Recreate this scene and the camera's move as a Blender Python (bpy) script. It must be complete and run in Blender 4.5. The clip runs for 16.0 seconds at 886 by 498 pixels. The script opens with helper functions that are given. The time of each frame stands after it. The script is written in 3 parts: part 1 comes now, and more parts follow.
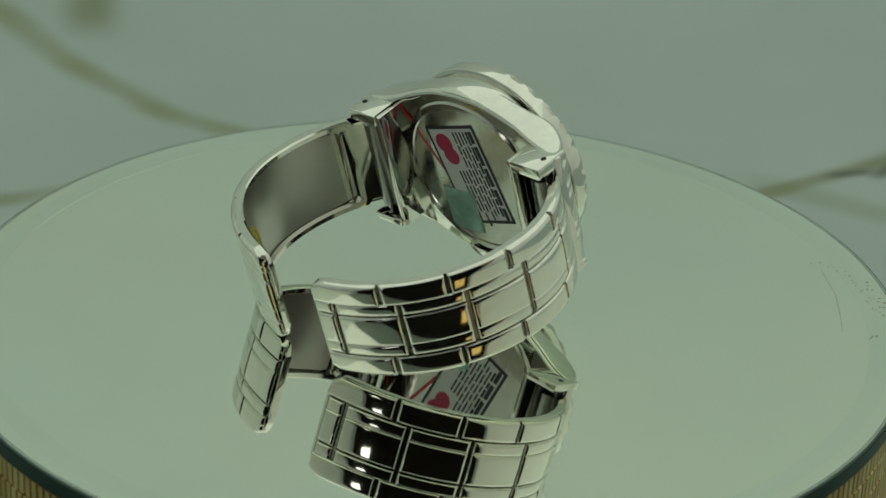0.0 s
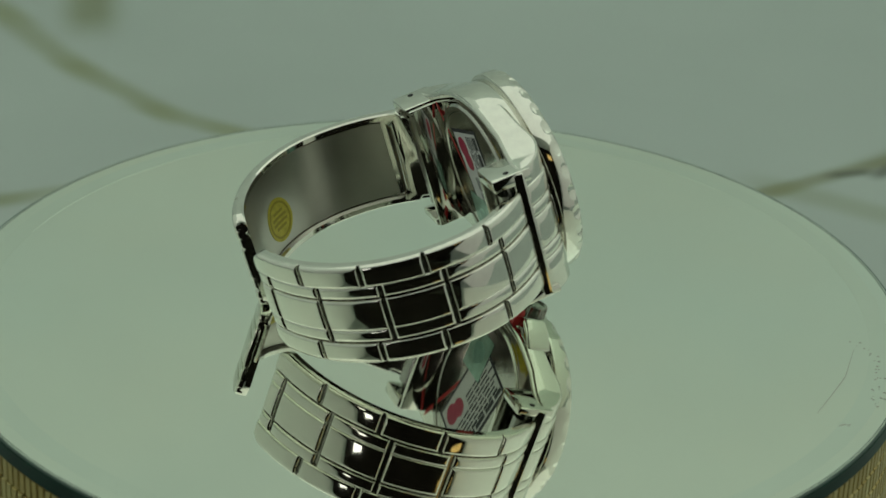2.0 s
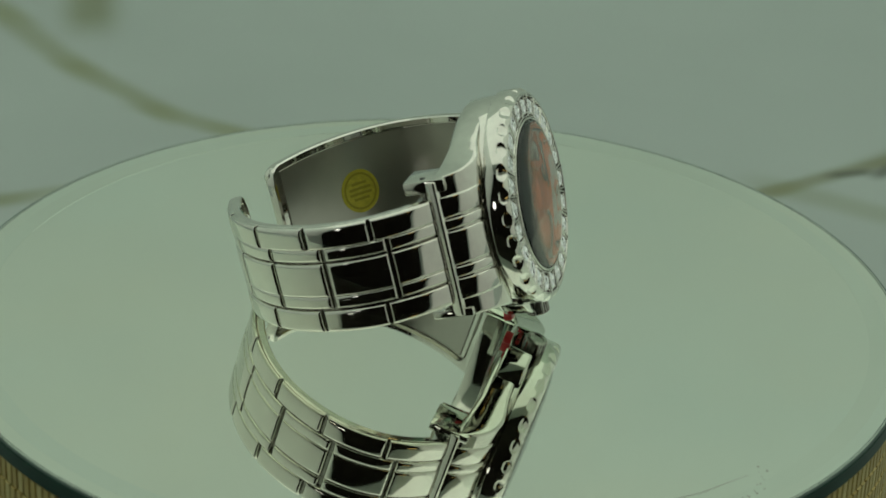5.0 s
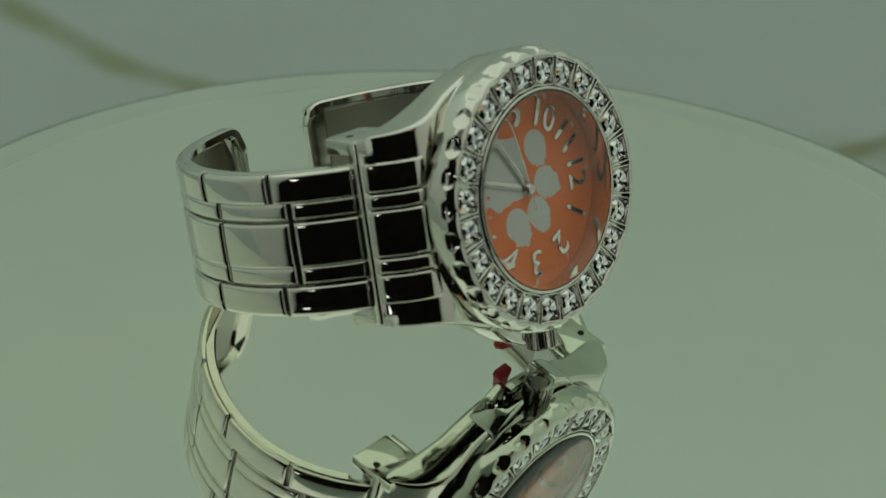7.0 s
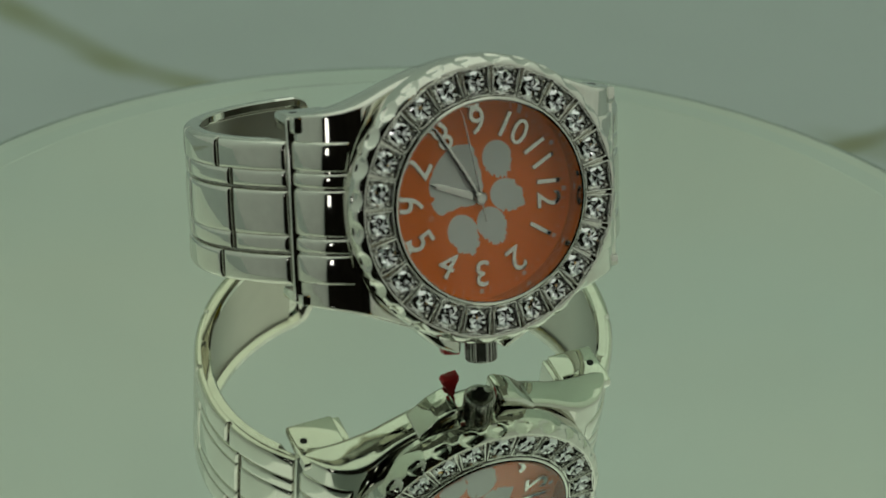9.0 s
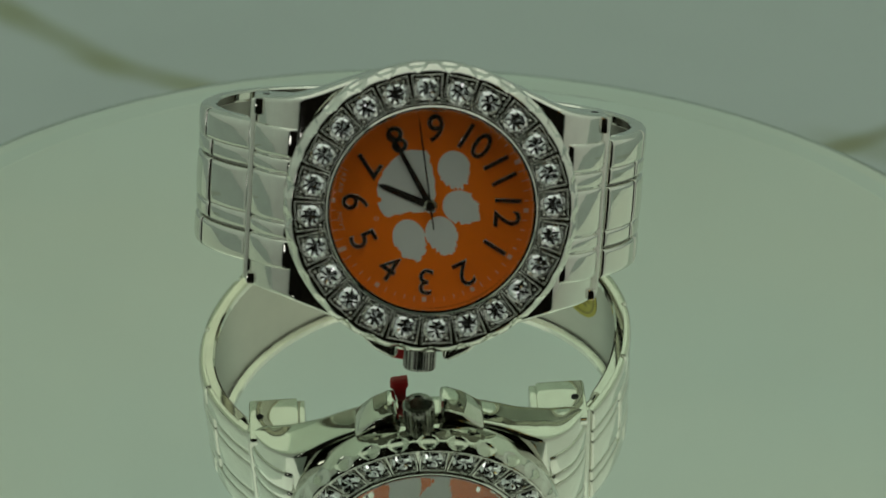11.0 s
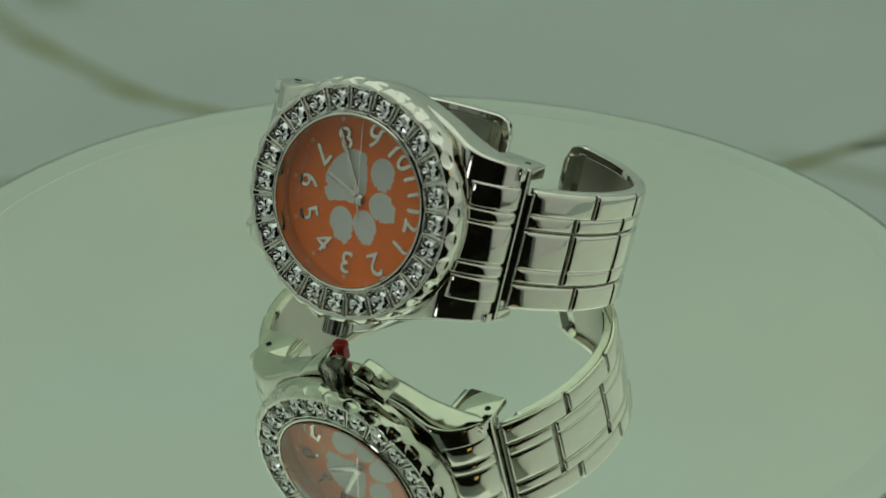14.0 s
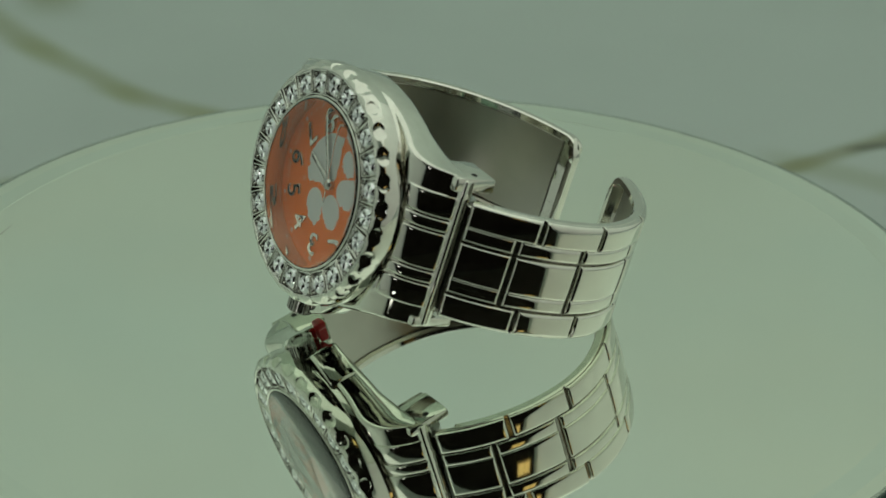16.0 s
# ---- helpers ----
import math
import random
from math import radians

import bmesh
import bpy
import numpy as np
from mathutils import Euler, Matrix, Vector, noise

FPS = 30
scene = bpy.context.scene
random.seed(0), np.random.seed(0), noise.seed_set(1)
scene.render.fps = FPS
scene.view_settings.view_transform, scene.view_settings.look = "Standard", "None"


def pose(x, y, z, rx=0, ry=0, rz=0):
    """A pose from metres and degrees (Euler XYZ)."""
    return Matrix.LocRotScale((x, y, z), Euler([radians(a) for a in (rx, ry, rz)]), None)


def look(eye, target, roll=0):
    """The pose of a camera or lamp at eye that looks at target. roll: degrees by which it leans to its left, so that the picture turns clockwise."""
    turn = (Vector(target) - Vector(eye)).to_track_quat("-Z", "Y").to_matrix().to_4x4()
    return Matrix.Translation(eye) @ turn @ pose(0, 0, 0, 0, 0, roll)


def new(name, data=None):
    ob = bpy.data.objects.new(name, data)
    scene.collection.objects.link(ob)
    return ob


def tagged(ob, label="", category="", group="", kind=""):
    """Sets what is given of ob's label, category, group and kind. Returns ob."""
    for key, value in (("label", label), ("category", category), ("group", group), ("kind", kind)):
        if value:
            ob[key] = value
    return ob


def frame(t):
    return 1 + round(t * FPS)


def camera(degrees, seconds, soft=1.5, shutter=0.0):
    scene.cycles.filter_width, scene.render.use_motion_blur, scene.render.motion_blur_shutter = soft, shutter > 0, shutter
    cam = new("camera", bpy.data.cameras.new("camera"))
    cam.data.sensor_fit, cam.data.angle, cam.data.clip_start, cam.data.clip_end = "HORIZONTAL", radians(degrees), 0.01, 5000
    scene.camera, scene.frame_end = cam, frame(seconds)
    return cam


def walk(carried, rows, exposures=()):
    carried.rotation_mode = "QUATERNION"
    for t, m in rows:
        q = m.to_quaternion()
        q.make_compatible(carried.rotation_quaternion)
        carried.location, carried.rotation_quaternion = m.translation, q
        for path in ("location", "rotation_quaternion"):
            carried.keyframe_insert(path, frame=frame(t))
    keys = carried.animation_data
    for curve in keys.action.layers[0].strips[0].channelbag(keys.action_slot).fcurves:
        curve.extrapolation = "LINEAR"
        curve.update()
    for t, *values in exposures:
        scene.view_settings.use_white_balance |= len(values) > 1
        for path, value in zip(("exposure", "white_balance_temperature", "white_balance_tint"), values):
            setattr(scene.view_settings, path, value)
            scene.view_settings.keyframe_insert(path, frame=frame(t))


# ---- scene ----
cam = camera(22.2, 16.0, soft=1.5)
cam.data.dof.use_dof = True
cam.data.dof.aperture_fstop = 30
CAMERA_ROWS = (
    (0.00, 0.0007, -0.3916, 0.2020, 64.055, -2.001, 0.709),
    (5.75, 0.0007, -0.3916, 0.2020, 64.055, -2.001, 0.709),
    (6.30, 0.0000, -0.3581, 0.1922, 63.002, -1.270, 0.515),
    (6.50, 0.0000, -0.3290, 0.1773, 63.023, -1.335, 0.586),
    (6.75, -0.0001, -0.3105, 0.1684, 62.920, -1.451, 0.594),
    (7.00, -0.0001, -0.2995, 0.1631, 62.870, -1.507, 0.598),
    (7.50, 0.0002, -0.2986, 0.1630, 62.762, -1.294, 0.436),
    (8.00, 0.0001, -0.2986, 0.1630, 62.755, -1.266, 0.396),
    (8.50, 0.0001, -0.2985, 0.1630, 62.752, -1.253, 0.377),
    (9.00, 0.0002, -0.2984, 0.1630, 62.744, -1.239, 0.396),
    (11.30, 0.0001, -0.2966, 0.1639, 62.597, -1.167, 0.233),
    (11.50, 0.0001, -0.2968, 0.1638, 62.602, -1.200, 0.240),
    (12.00, 0.0002, -0.2971, 0.1635, 62.610, -1.248, 0.261),
    (12.50, 0.0003, -0.2974, 0.1634, 62.694, -1.302, 0.291),
    (13.00, 0.0001, -0.3345, 0.1805, 62.989, -0.953, 0.029),
    (13.50, 0.0002, -0.3464, 0.1838, 63.370, -1.064, -0.012),
    (14.00, 0.0002, -0.3464, 0.1838, 63.376, -1.020, 0.011),
    (14.50, 0.0002, -0.3471, 0.1839, 63.389, -1.108, 0.016),
    (15.00, 0.0001, -0.3477, 0.1839, 63.417, -1.145, 0.013),
    (15.50, 0.0002, -0.3480, 0.1837, 63.480, -1.130, -0.020),
    (16.00, 0.0003, -0.3480, 0.1832, 63.545, -1.095, -0.025),
)
EXPOSURES = ((0.0, 0.0), (5.8, 0.0), (6.5, -0.18), (7.0, -0.25), (7.5, -0.25), (8.5, -0.14), (9.0, -0.14),
             (12.0, -0.14), (12.5, -0.08), (13.0, 0.06), (13.5, 0.06), (14.0, 0.02), (16.0, 0.0))
walk(cam, [(r[0], pose(*r[1:])) for r in CAMERA_ROWS], EXPOSURES)

# ---- light ----
# the turntable's angle: seconds, degrees
SPIN = ((0.0, 7.02), (0.5, 1.04), (1.0, -4.89), (1.5, -10.86), (2.0, -16.92), (2.5, -22.93), (3.0, -28.65), (3.5, -34.22), (4.0, -40.05), (6.3,
        -73.26), (6.5, -75.41), (7.0, -80.92), (7.5, -86.72), (8.0, -92.63), (8.5, -98.89), (9.0, -105.29), (11.3, -129.99), (11.5, -132.86), (12.0,
        -139.94), (12.5, -146.57), (13.0, -152.61), (13.5, -158.43), (14.0, -164.25), (14.5, -170.57), (15.0, -176.65), (15.5, -182.52), (16.0,
        -188.51))
PLATE_R = 0.0927
TABLE_Z = -0.05
world = bpy.data.worlds.new("world")
scene.world = world
world.use_nodes = True
world.node_tree.nodes["Background"].inputs["Color"].default_value = (0.80, 1.0, 0.84, 1)
world.node_tree.nodes["Background"].inputs["Strength"].default_value = 0.02


def area_lamp(name, eye, target, sx, sy, power, color):
    data = bpy.data.lights.new(name, "AREA")
    data.shape, data.size, data.size_y, data.energy, data.color = "RECTANGLE", sx, sy, power, color
    ob = new(name, data)
    ob.matrix_world = look(eye, target)
    return ob


area_lamp("ceiling_softbox", (0.0, 0.14, 1.08), (0.0, 0.14, 0), 1.6, 1.50, 4.35, (0.94, 1.0, 0.86))
area_lamp("side_softbox", (0.77, 0.01, 0.37), (0.0, 0.01, 0.37), 1.74, 1.36, 1.7, (0.97, 0.985, 0.85))
# added fill lamp, brightens what the chrome reflects of the west wall
area_lamp("left_fill", (-0.77, 0.01, 0.37), (0.0, 0.01, 0.37), 1.74, 1.36, 0.86, (0.94, 1.0, 0.86))
area_lamp("front_lamp", (-0.52, -0.84, 0.20), (0.0, 0.0, 0.02), 0.09, 0.12, 0.10, (1.0, 1.0, 0.95))


# ---- materials ----
def material(name):
    m = bpy.data.materials.new(name)
    m.use_nodes = True
    nt = m.node_tree
    return m, nt, nt.nodes["Principled BSDF"]


def link(nt, a, b):
    nt.links.new(a, b)


def noise_node(nt, scale, detail=4.0, rough=0.5, coords="Object"):
    tc = nt.nodes.new("ShaderNodeTexCoord")
    n = nt.nodes.new("ShaderNodeTexNoise")
    n.inputs["Scale"].default_value, n.inputs["Detail"].default_value, n.inputs["Roughness"].default_value = scale, detail, rough
    link(nt, tc.outputs[coords], n.inputs["Vector"])
    return n


def ramp_node(nt, fac, stops):
    r = nt.nodes.new("ShaderNodeValToRGB")
    while len(r.color_ramp.elements) < len(stops):
        r.color_ramp.elements.new(0.5)
    for e, (p, c) in zip(r.color_ramp.elements, stops):
        e.position, e.color = p, (*c, 1) if len(c) == 3 else c
    link(nt, fac, r.inputs["Fac"])
    return r


def bump_node(nt, height, strength, distance, bsdf):
    b = nt.nodes.new("ShaderNodeBump")
    b.inputs["Strength"].default_value, b.inputs["Distance"].default_value = strength, distance
    link(nt, height, b.inputs["Height"])
    link(nt, b.outputs["Normal"], bsdf.inputs["Normal"])
    return b


def plain(name, color, rough=0.5, metal=0.0, grain=0.0, scale=900.0, bump=0.0, rough_var=0.0):
    m, nt, p = material(name)
    p.inputs["Base Color"].default_value = (*color, 1)
    p.inputs["Roughness"].default_value, p.inputs["Metallic"].default_value = rough, metal
    if grain or bump or rough_var:
        n = noise_node(nt, scale)
        if grain:
            lo = tuple(c * (1 - grain) for c in color)
            hi = tuple(min(1, c * (1 + grain)) for c in color)
            link(nt, ramp_node(nt, n.outputs["Fac"], ((0.3, lo), (0.7, hi))).outputs["Color"], p.inputs["Base Color"])
        if rough_var:
            link(nt, ramp_node(nt, n.outputs["Fac"], ((0.3, (max(0, rough - rough_var),) * 3), (0.75, (rough + rough_var,) * 3))).outputs["Color"], p.inputs["Roughness"])
        if bump:
            n2 = noise_node(nt, scale * 0.35, 2.0)
            bump_node(nt, n2.outputs["Fac"], bump, 0.0005, p)
    return m


CHROME = plain("polished_chrome", (0.70, 0.69, 0.63), 0.06, 1.0, grain=0.04, scale=500, bump=0.002, rough_var=0.004)
def wavy(m, scale, strength):
    nt = m.node_tree
    n = noise_node(nt, scale, 1.0)
    bump_node(nt, n.outputs["Fac"], strength, 0.001, nt.nodes["Principled BSDF"])


wavy(CHROME, 140.0, 0.010)
CHROME_DULL = plain("brushed_steel", (0.47, 0.455, 0.41), 0.30, 1.0, grain=0.03, scale=250, bump=0.003, rough_var=0.01)
CHROME_DARK = plain("setting_steel", (0.40, 0.40, 0.38), 0.22, 1.0, grain=0.1, scale=1500)
BACK_STEEL = plain("caseback_steel", (0.50, 0.49, 0.45), 0.16, 1.0, grain=0.08, scale=600, bump=0.03, rough_var=0.05)
CROWN_METAL = plain("crown_steel", (0.40, 0.39, 0.36), 0.18, 1.0, grain=0.1, scale=900)
HAND_METAL = plain("hand_metal", (0.62, 0.61, 0.57), 0.06, 1.0)
STONE = plain("cut_crystal", (0.80, 0.80, 0.82), 0.08, 1.0)
FRAME_STEEL = plain("frame_steel", (0.78, 0.77, 0.72), 0.24, 1.0, grain=0.05, scale=1500)
ORANGE = plain("orange_dial_lacquer", (0.95, 0.195, 0.003), 0.36, 0.0, grain=0.03, scale=1200, bump=0.02)
WHITE_PRINT = plain("white_print", (0.72, 0.76, 0.72), 0.5, 0.0, grain=0.02, scale=2000)
TICK_PRINT = plain("pale_print", (0.80, 0.50, 0.36), 0.5)
RED_PLASTIC = plain("red_plastic", (0.55, 0.02, 0.025), 0.35, 0.0, grain=0.1, scale=800)
PAPER = plain("label_paper", (0.72, 0.72, 0.74), 0.6, 0.0, grain=0.03, scale=1500)
INK = plain("label_ink", (0.03, 0.03, 0.04), 0.6)
RED_INK = plain("red_ink", (0.45, 0.02, 0.08), 0.5, grain=0.15, scale=900)
HOLO = plain("green_film", (0.33, 0.52, 0.44), 0.25, 0.35, grain=0.18, scale=500)
HOLO_DARK = plain("green_film_seal", (0.24, 0.42, 0.36), 0.3, 0.35, grain=0.2, scale=700)
GOLD_FOIL = plain("yellow_foil", (0.55, 0.47, 0.05), 0.38, 0.3, grain=0.15, scale=900, bump=0.1)
GOLD_FOIL_DARK = plain("yellow_foil_relief", (0.36, 0.30, 0.03), 0.4, 0.3)
CHAMFER = plain("green_chamfer", (0.045, 0.085, 0.07), 0.4, 0.0, grain=0.1, scale=200)
BEVEL = plain("bevel_mirror", (0.83, 0.88, 0.80), 0.05, 1.0, grain=0.02, scale=40)
# darker steel: shade in the link joints put into the colour
GROOVE_SHADE = plain("groove_shade", (0.30, 0.29, 0.26), 0.14, 1.0, grain=0.3, scale=900)
SMEAR = plain("dried_smear", (0.37, 0.36, 0.32), 0.6)
HOLE_BLACK = plain("pin_hole_black", (0.01, 0.01, 0.01), 0.7)
GROUT = plain("dark_grout", (0.035, 0.028, 0.015), 0.7, grain=0.3, scale=900)
WALL_WHITE = plain("white_wall_paint", (0.80, 0.88, 0.84), 0.8, 0.0, grain=0.03, scale=6)
# near-black without gloss: the dark of an unlit, deeper room as a colour
UNLIT_BLACK = plain("unlit_room_black", (0.013, 0.011, 0.009), 0.9, 0.0, grain=0.3, scale=5)
UNLIT_BLACK.node_tree.nodes["Principled BSDF"].inputs["Specular IOR Level"].default_value = 0.0
WOOD = plain("honey_wood", (0.42, 0.25, 0.07), 0.5, 0.0, grain=0.3, scale=15)


def glass_material():
    m, nt, p = material("watch_crystal")
    p.inputs["Base Color"].default_value = (1, 1, 1, 1)
    p.inputs["Roughness"].default_value = 0.0
    p.inputs["IOR"].default_value = 1.38
    p.inputs["Transmission Weight"].default_value = 1.0
    return m


def mirror_material():
    m, nt, p = material("aged_mirror")
    big = noise_node(nt, 9, 4.0)
    p.inputs["Metallic"].default_value = 1.0
    link(nt, ramp_node(nt, big.outputs["Fac"], ((0.3, (0.825, 0.90, 0.835)), (0.5, (0.86, 0.90, 0.815)), (0.72, (0.90, 0.91, 0.80)))).outputs["Color"], p.inputs["Base Color"])
    fine = noise_node(nt, 18, 3.0, 0.5)
    link(nt, ramp_node(nt, fine.outputs["Fac"], ((0.4, (0.02,) * 3), (0.8, (0.04,) * 3))).outputs["Color"], p.inputs["Roughness"])
    return m


def glass_edge_material():
    m, nt, p = material("green_glass_edge")
    p.inputs["Base Color"].default_value = (0.006, 0.028, 0.022, 1)
    p.inputs["Roughness"].default_value = 0.35
    p.inputs["Specular IOR Level"].default_value = 0.15
    n = noise_node(nt, 120)
    link(nt, ramp_node(nt, n.outputs["Fac"], ((0.3, (0.005, 0.030, 0.022)), (0.7, (0.010, 0.044, 0.032)))).outputs["Color"], p.inputs["Base Color"])
    return m


def tile_material():
    m, nt, p = material("gold_mosaic_tile")
    info = nt.nodes.new("ShaderNodeObjectInfo")
    geo = nt.nodes.new("ShaderNodeNewGeometry")
    add = nt.nodes.new("ShaderNodeMath")
    add.operation = "ADD"
    link(nt, info.outputs["Random"], add.inputs[0])
    link(nt, geo.outputs["Random Per Island"], add.inputs[1])
    fr = nt.nodes.new("ShaderNodeMath")
    fr.operation = "FRACT"
    link(nt, add.outputs[0], fr.inputs[0])
    link(nt, ramp_node(nt, fr.outputs[0], ((0.0, (0.42, 0.30, 0.09)), (0.6, (0.52, 0.39, 0.13)), (1.0, (0.60, 0.49, 0.21)))).outputs["Color"], p.inputs["Base Color"])
    p.inputs["Metallic"].default_value = 0.55
    p.inputs["Roughness"].default_value = 0.38
    n = noise_node(nt, 700)
    bump_node(nt, n.outputs["Fac"], 0.15, 0.0005, p)
    return m


def vein_mask(nt, pos, a, b, width, wob):
    """A soft vein between two points of the slab's plane: 1 on the line, 0 beyond width."""
    ax, ay = a
    bx, by = b
    ln = math.hypot(bx - ax, by - ay)
    nx, ny = -(by - ay) / ln, (bx - ax) / ln
    dot = nt.nodes.new("ShaderNodeVectorMath")
    dot.operation = "DOT_PRODUCT"
    dot.inputs[1].default_value = (nx, ny, 0)
    link(nt, pos, dot.inputs[0])
    off = nt.nodes.new("ShaderNodeMath")
    off.operation = "SUBTRACT"
    link(nt, dot.outputs["Value"], off.inputs[0])
    off.inputs[1].default_value = ax * nx + ay * ny
    add = nt.nodes.new("ShaderNodeMath")
    add.operation = "ADD"
    link(nt, off.outputs[0], add.inputs[0])
    link(nt, wob, add.inputs[1])
    ab = nt.nodes.new("ShaderNodeMath")
    ab.operation = "ABSOLUTE"
    link(nt, add.outputs[0], ab.inputs[0])
    mr = nt.nodes.new("ShaderNodeMapRange")
    mr.interpolation_type = "SMOOTHERSTEP"
    mr.inputs["From Min"].default_value, mr.inputs["From Max"].default_value = 0.0, width
    mr.inputs["To Min"].default_value, mr.inputs["To Max"].default_value = 1.0, 0.0
    link(nt, ab.outputs[0], mr.inputs["Value"])
    # along the line, faded at both ends
    tx, ty = (bx - ax) / ln, (by - ay) / ln
    d2 = nt.nodes.new("ShaderNodeVectorMath")
    d2.operation = "DOT_PRODUCT"
    d2.inputs[1].default_value = (tx, ty, 0)
    link(nt, pos, d2.inputs[0])
    m2 = nt.nodes.new("ShaderNodeMapRange")
    m2.interpolation_type = "SMOOTHSTEP"
    mid = (ax * tx + ay * ty + bx * tx + by * ty) / 2
    s2 = nt.nodes.new("ShaderNodeMath")
    s2.operation = "SUBTRACT"
    link(nt, d2.outputs["Value"], s2.inputs[0])
    s2.inputs[1].default_value = mid
    a2 = nt.nodes.new("ShaderNodeMath")
    a2.operation = "ABSOLUTE"
    link(nt, s2.outputs[0], a2.inputs[0])
    m2.inputs["From Min"].default_value, m2.inputs["From Max"].default_value = ln / 2, ln / 2 + width * 2
    m2.inputs["To Min"].default_value, m2.inputs["To Max"].default_value = 1.0, 0.0
    link(nt, a2.outputs[0], m2.inputs["Value"])
    mul = nt.nodes.new("ShaderNodeMath")
    mul.operation = "MULTIPLY"
    link(nt, mr.outputs[0], mul.inputs[0])
    link(nt, m2.outputs[0], mul.inputs[1])
    return mul.outputs[0]


VEINS = (
    # from, to, half width, strength, colour
    ((-0.60, 0.92), (-0.140, 0.287), 0.011, 0.58, (0.245, 0.275, 0.155)),
    ((-0.140, 0.287), (-0.109, 0.242), 0.009, 0.62, (0.245, 0.275, 0.155)),
    ((-0.109, 0.242), (-0.080, 0.210), 0.008, 0.66, (0.245, 0.275, 0.155)),
    ((-0.080, 0.210), (-0.059, 0.1985), 0.008, 0.60, (0.245, 0.275, 0.155)),
    ((-0.059, 0.1985), (-0.030, 0.188), 0.007, 0.50, (0.245, 0.275, 0.155)),
    ((-0.122, 0.350), (-0.112, 0.290), 0.015, 0.75, (0.20, 0.225, 0.115)),
    ((-0.300, 0.075), (-0.114, 0.146), 0.008, 0.60, (0.245, 0.275, 0.155)),
    ((-0.114, 0.146), (-0.085, 0.162), 0.006, 0.50, (0.245, 0.275, 0.155)),
    ((0.070, 0.158), (0.094, 0.172), 0.006, 0.60, (0.21, 0.225, 0.125)),
    ((0.094, 0.172), (0.128, 0.196), 0.006, 0.72, (0.21, 0.225, 0.125)),
    ((0.128, 0.196), (0.420, 0.42), 0.009, 0.60, (0.21, 0.225, 0.125)),
    ((0.113, 0.184), (0.118, 0.186), 0.004, 0.75, (0.09, 0.10, 0.08)),
    ((0.124, 0.186), (0.126, 0.189), 0.004, 0.75, (0.09, 0.10, 0.08)),
    ((0.098, 0.172), (0.240, 0.085), 0.010, 0.42, (0.245, 0.275, 0.155)),
)


def marble_material():
    m, nt, p = material("white_marble_slab")
    tc = nt.nodes.new("ShaderNodeTexCoord")
    pos = tc.outputs["Object"]
    wn = noise_node(nt, 13, 3.0)
    wob = nt.nodes.new("ShaderNodeMapRange")
    wob.inputs["To Min"].default_value, wob.inputs["To Max"].default_value = -0.004, 0.004
    link(nt, wn.outputs["Fac"], wob.inputs["Value"])
    cloud = noise_node(nt, 5, 4.0)
    col = ramp_node(nt, cloud.outputs["Fac"], ((0.35, (0.40, 0.46, 0.44)), (0.65, (0.445, 0.51, 0.49)))).outputs["Color"]
    for a, b, w, s, c in VEINS:
        mask = vein_mask(nt, pos, a, b, w, wob.outputs[0])
        k = nt.nodes.new("ShaderNodeMath")
        k.operation = "MULTIPLY"
        link(nt, mask, k.inputs[0])
        k.inputs[1].default_value = s
        mix = nt.nodes.new("ShaderNodeMix")
        mix.data_type = "RGBA"
        link(nt, k.outputs[0], mix.inputs["Factor"])
        link(nt, col, mix.inputs["A"])
        mix.inputs["B"].default_value = (*c, 1)
        col = mix.outputs["Result"]
    link(nt, col, p.inputs["Base Color"])
    p.inputs["Roughness"].default_value = 0.45
    p.inputs["Specular IOR Level"].default_value = 0.3
    return m


GLASS = glass_material()
MIRROR = mirror_material()
GLASS_EDGE = glass_edge_material()
TILE = tile_material()
MARBLE = marble_material()

# ---- mesh helpers ----
MM = 0.001


def to_mesh(name, bm, mat, smooth=False, scale=1.0):
    if scale != 1.0:
        bmesh.ops.scale(bm, vec=(scale,) * 3, verts=bm.verts)
    bmesh.ops.recalc_face_normals(bm, faces=bm.faces)
    for f in bm.faces:
        f.smooth = smooth
    me = bpy.data.meshes.new(name)
    bm.to_mesh(me)
    bm.free()
    me.materials.append(mat)
    return me


def sharpen(me, degrees):
    """Smooth shading with hard edges past an angle."""
    me.set_sharp_from_angle(angle=radians(degrees))


def part(name, bm, mat, parent, label="", smooth=False, sharp=0, scale=MM):
    me = to_mesh(name, bm, mat, smooth, scale)
    if sharp:
        sharpen(me, sharp)
    ob = new(name, me)
    ob.parent = parent
    return tagged(ob, label) if label else ob


def grid_faces(bm, rows, close_u=False, close_v=False, flip=False):
    """Quads between rows of vertices."""
    nu, nv = len(rows), len(rows[0])
    for i in range(nu if close_u else nu - 1):
        for j in range(nv if close_v else nv - 1):
            a, b = rows[i][j], rows[(i + 1) % nu][j]
            c, d = rows[(i + 1) % nu][(j + 1) % nv], rows[i][(j + 1) % nv]
            bm.faces.new((a, b, c, d))


def lathe(profile, n, ripple=None):
    """A closed ring swept about Z from (radius, z) pairs; ripple(i, angle) gives an added radius and height."""
    bm = bmesh.new()
    rows = []
    for k in range(n):
        a = 2 * math.pi * k / n
        row = []
        for i, (r, z) in enumerate(profile):
            dr, dz = ripple(i, a) if ripple else (0, 0)
            row.append(bm.verts.new(((r + dr) * math.cos(a), (r + dr) * math.sin(a), z + dz)))
        rows.append(row)
    grid_faces(bm, rows, close_u=True, close_v=True)
    return bm


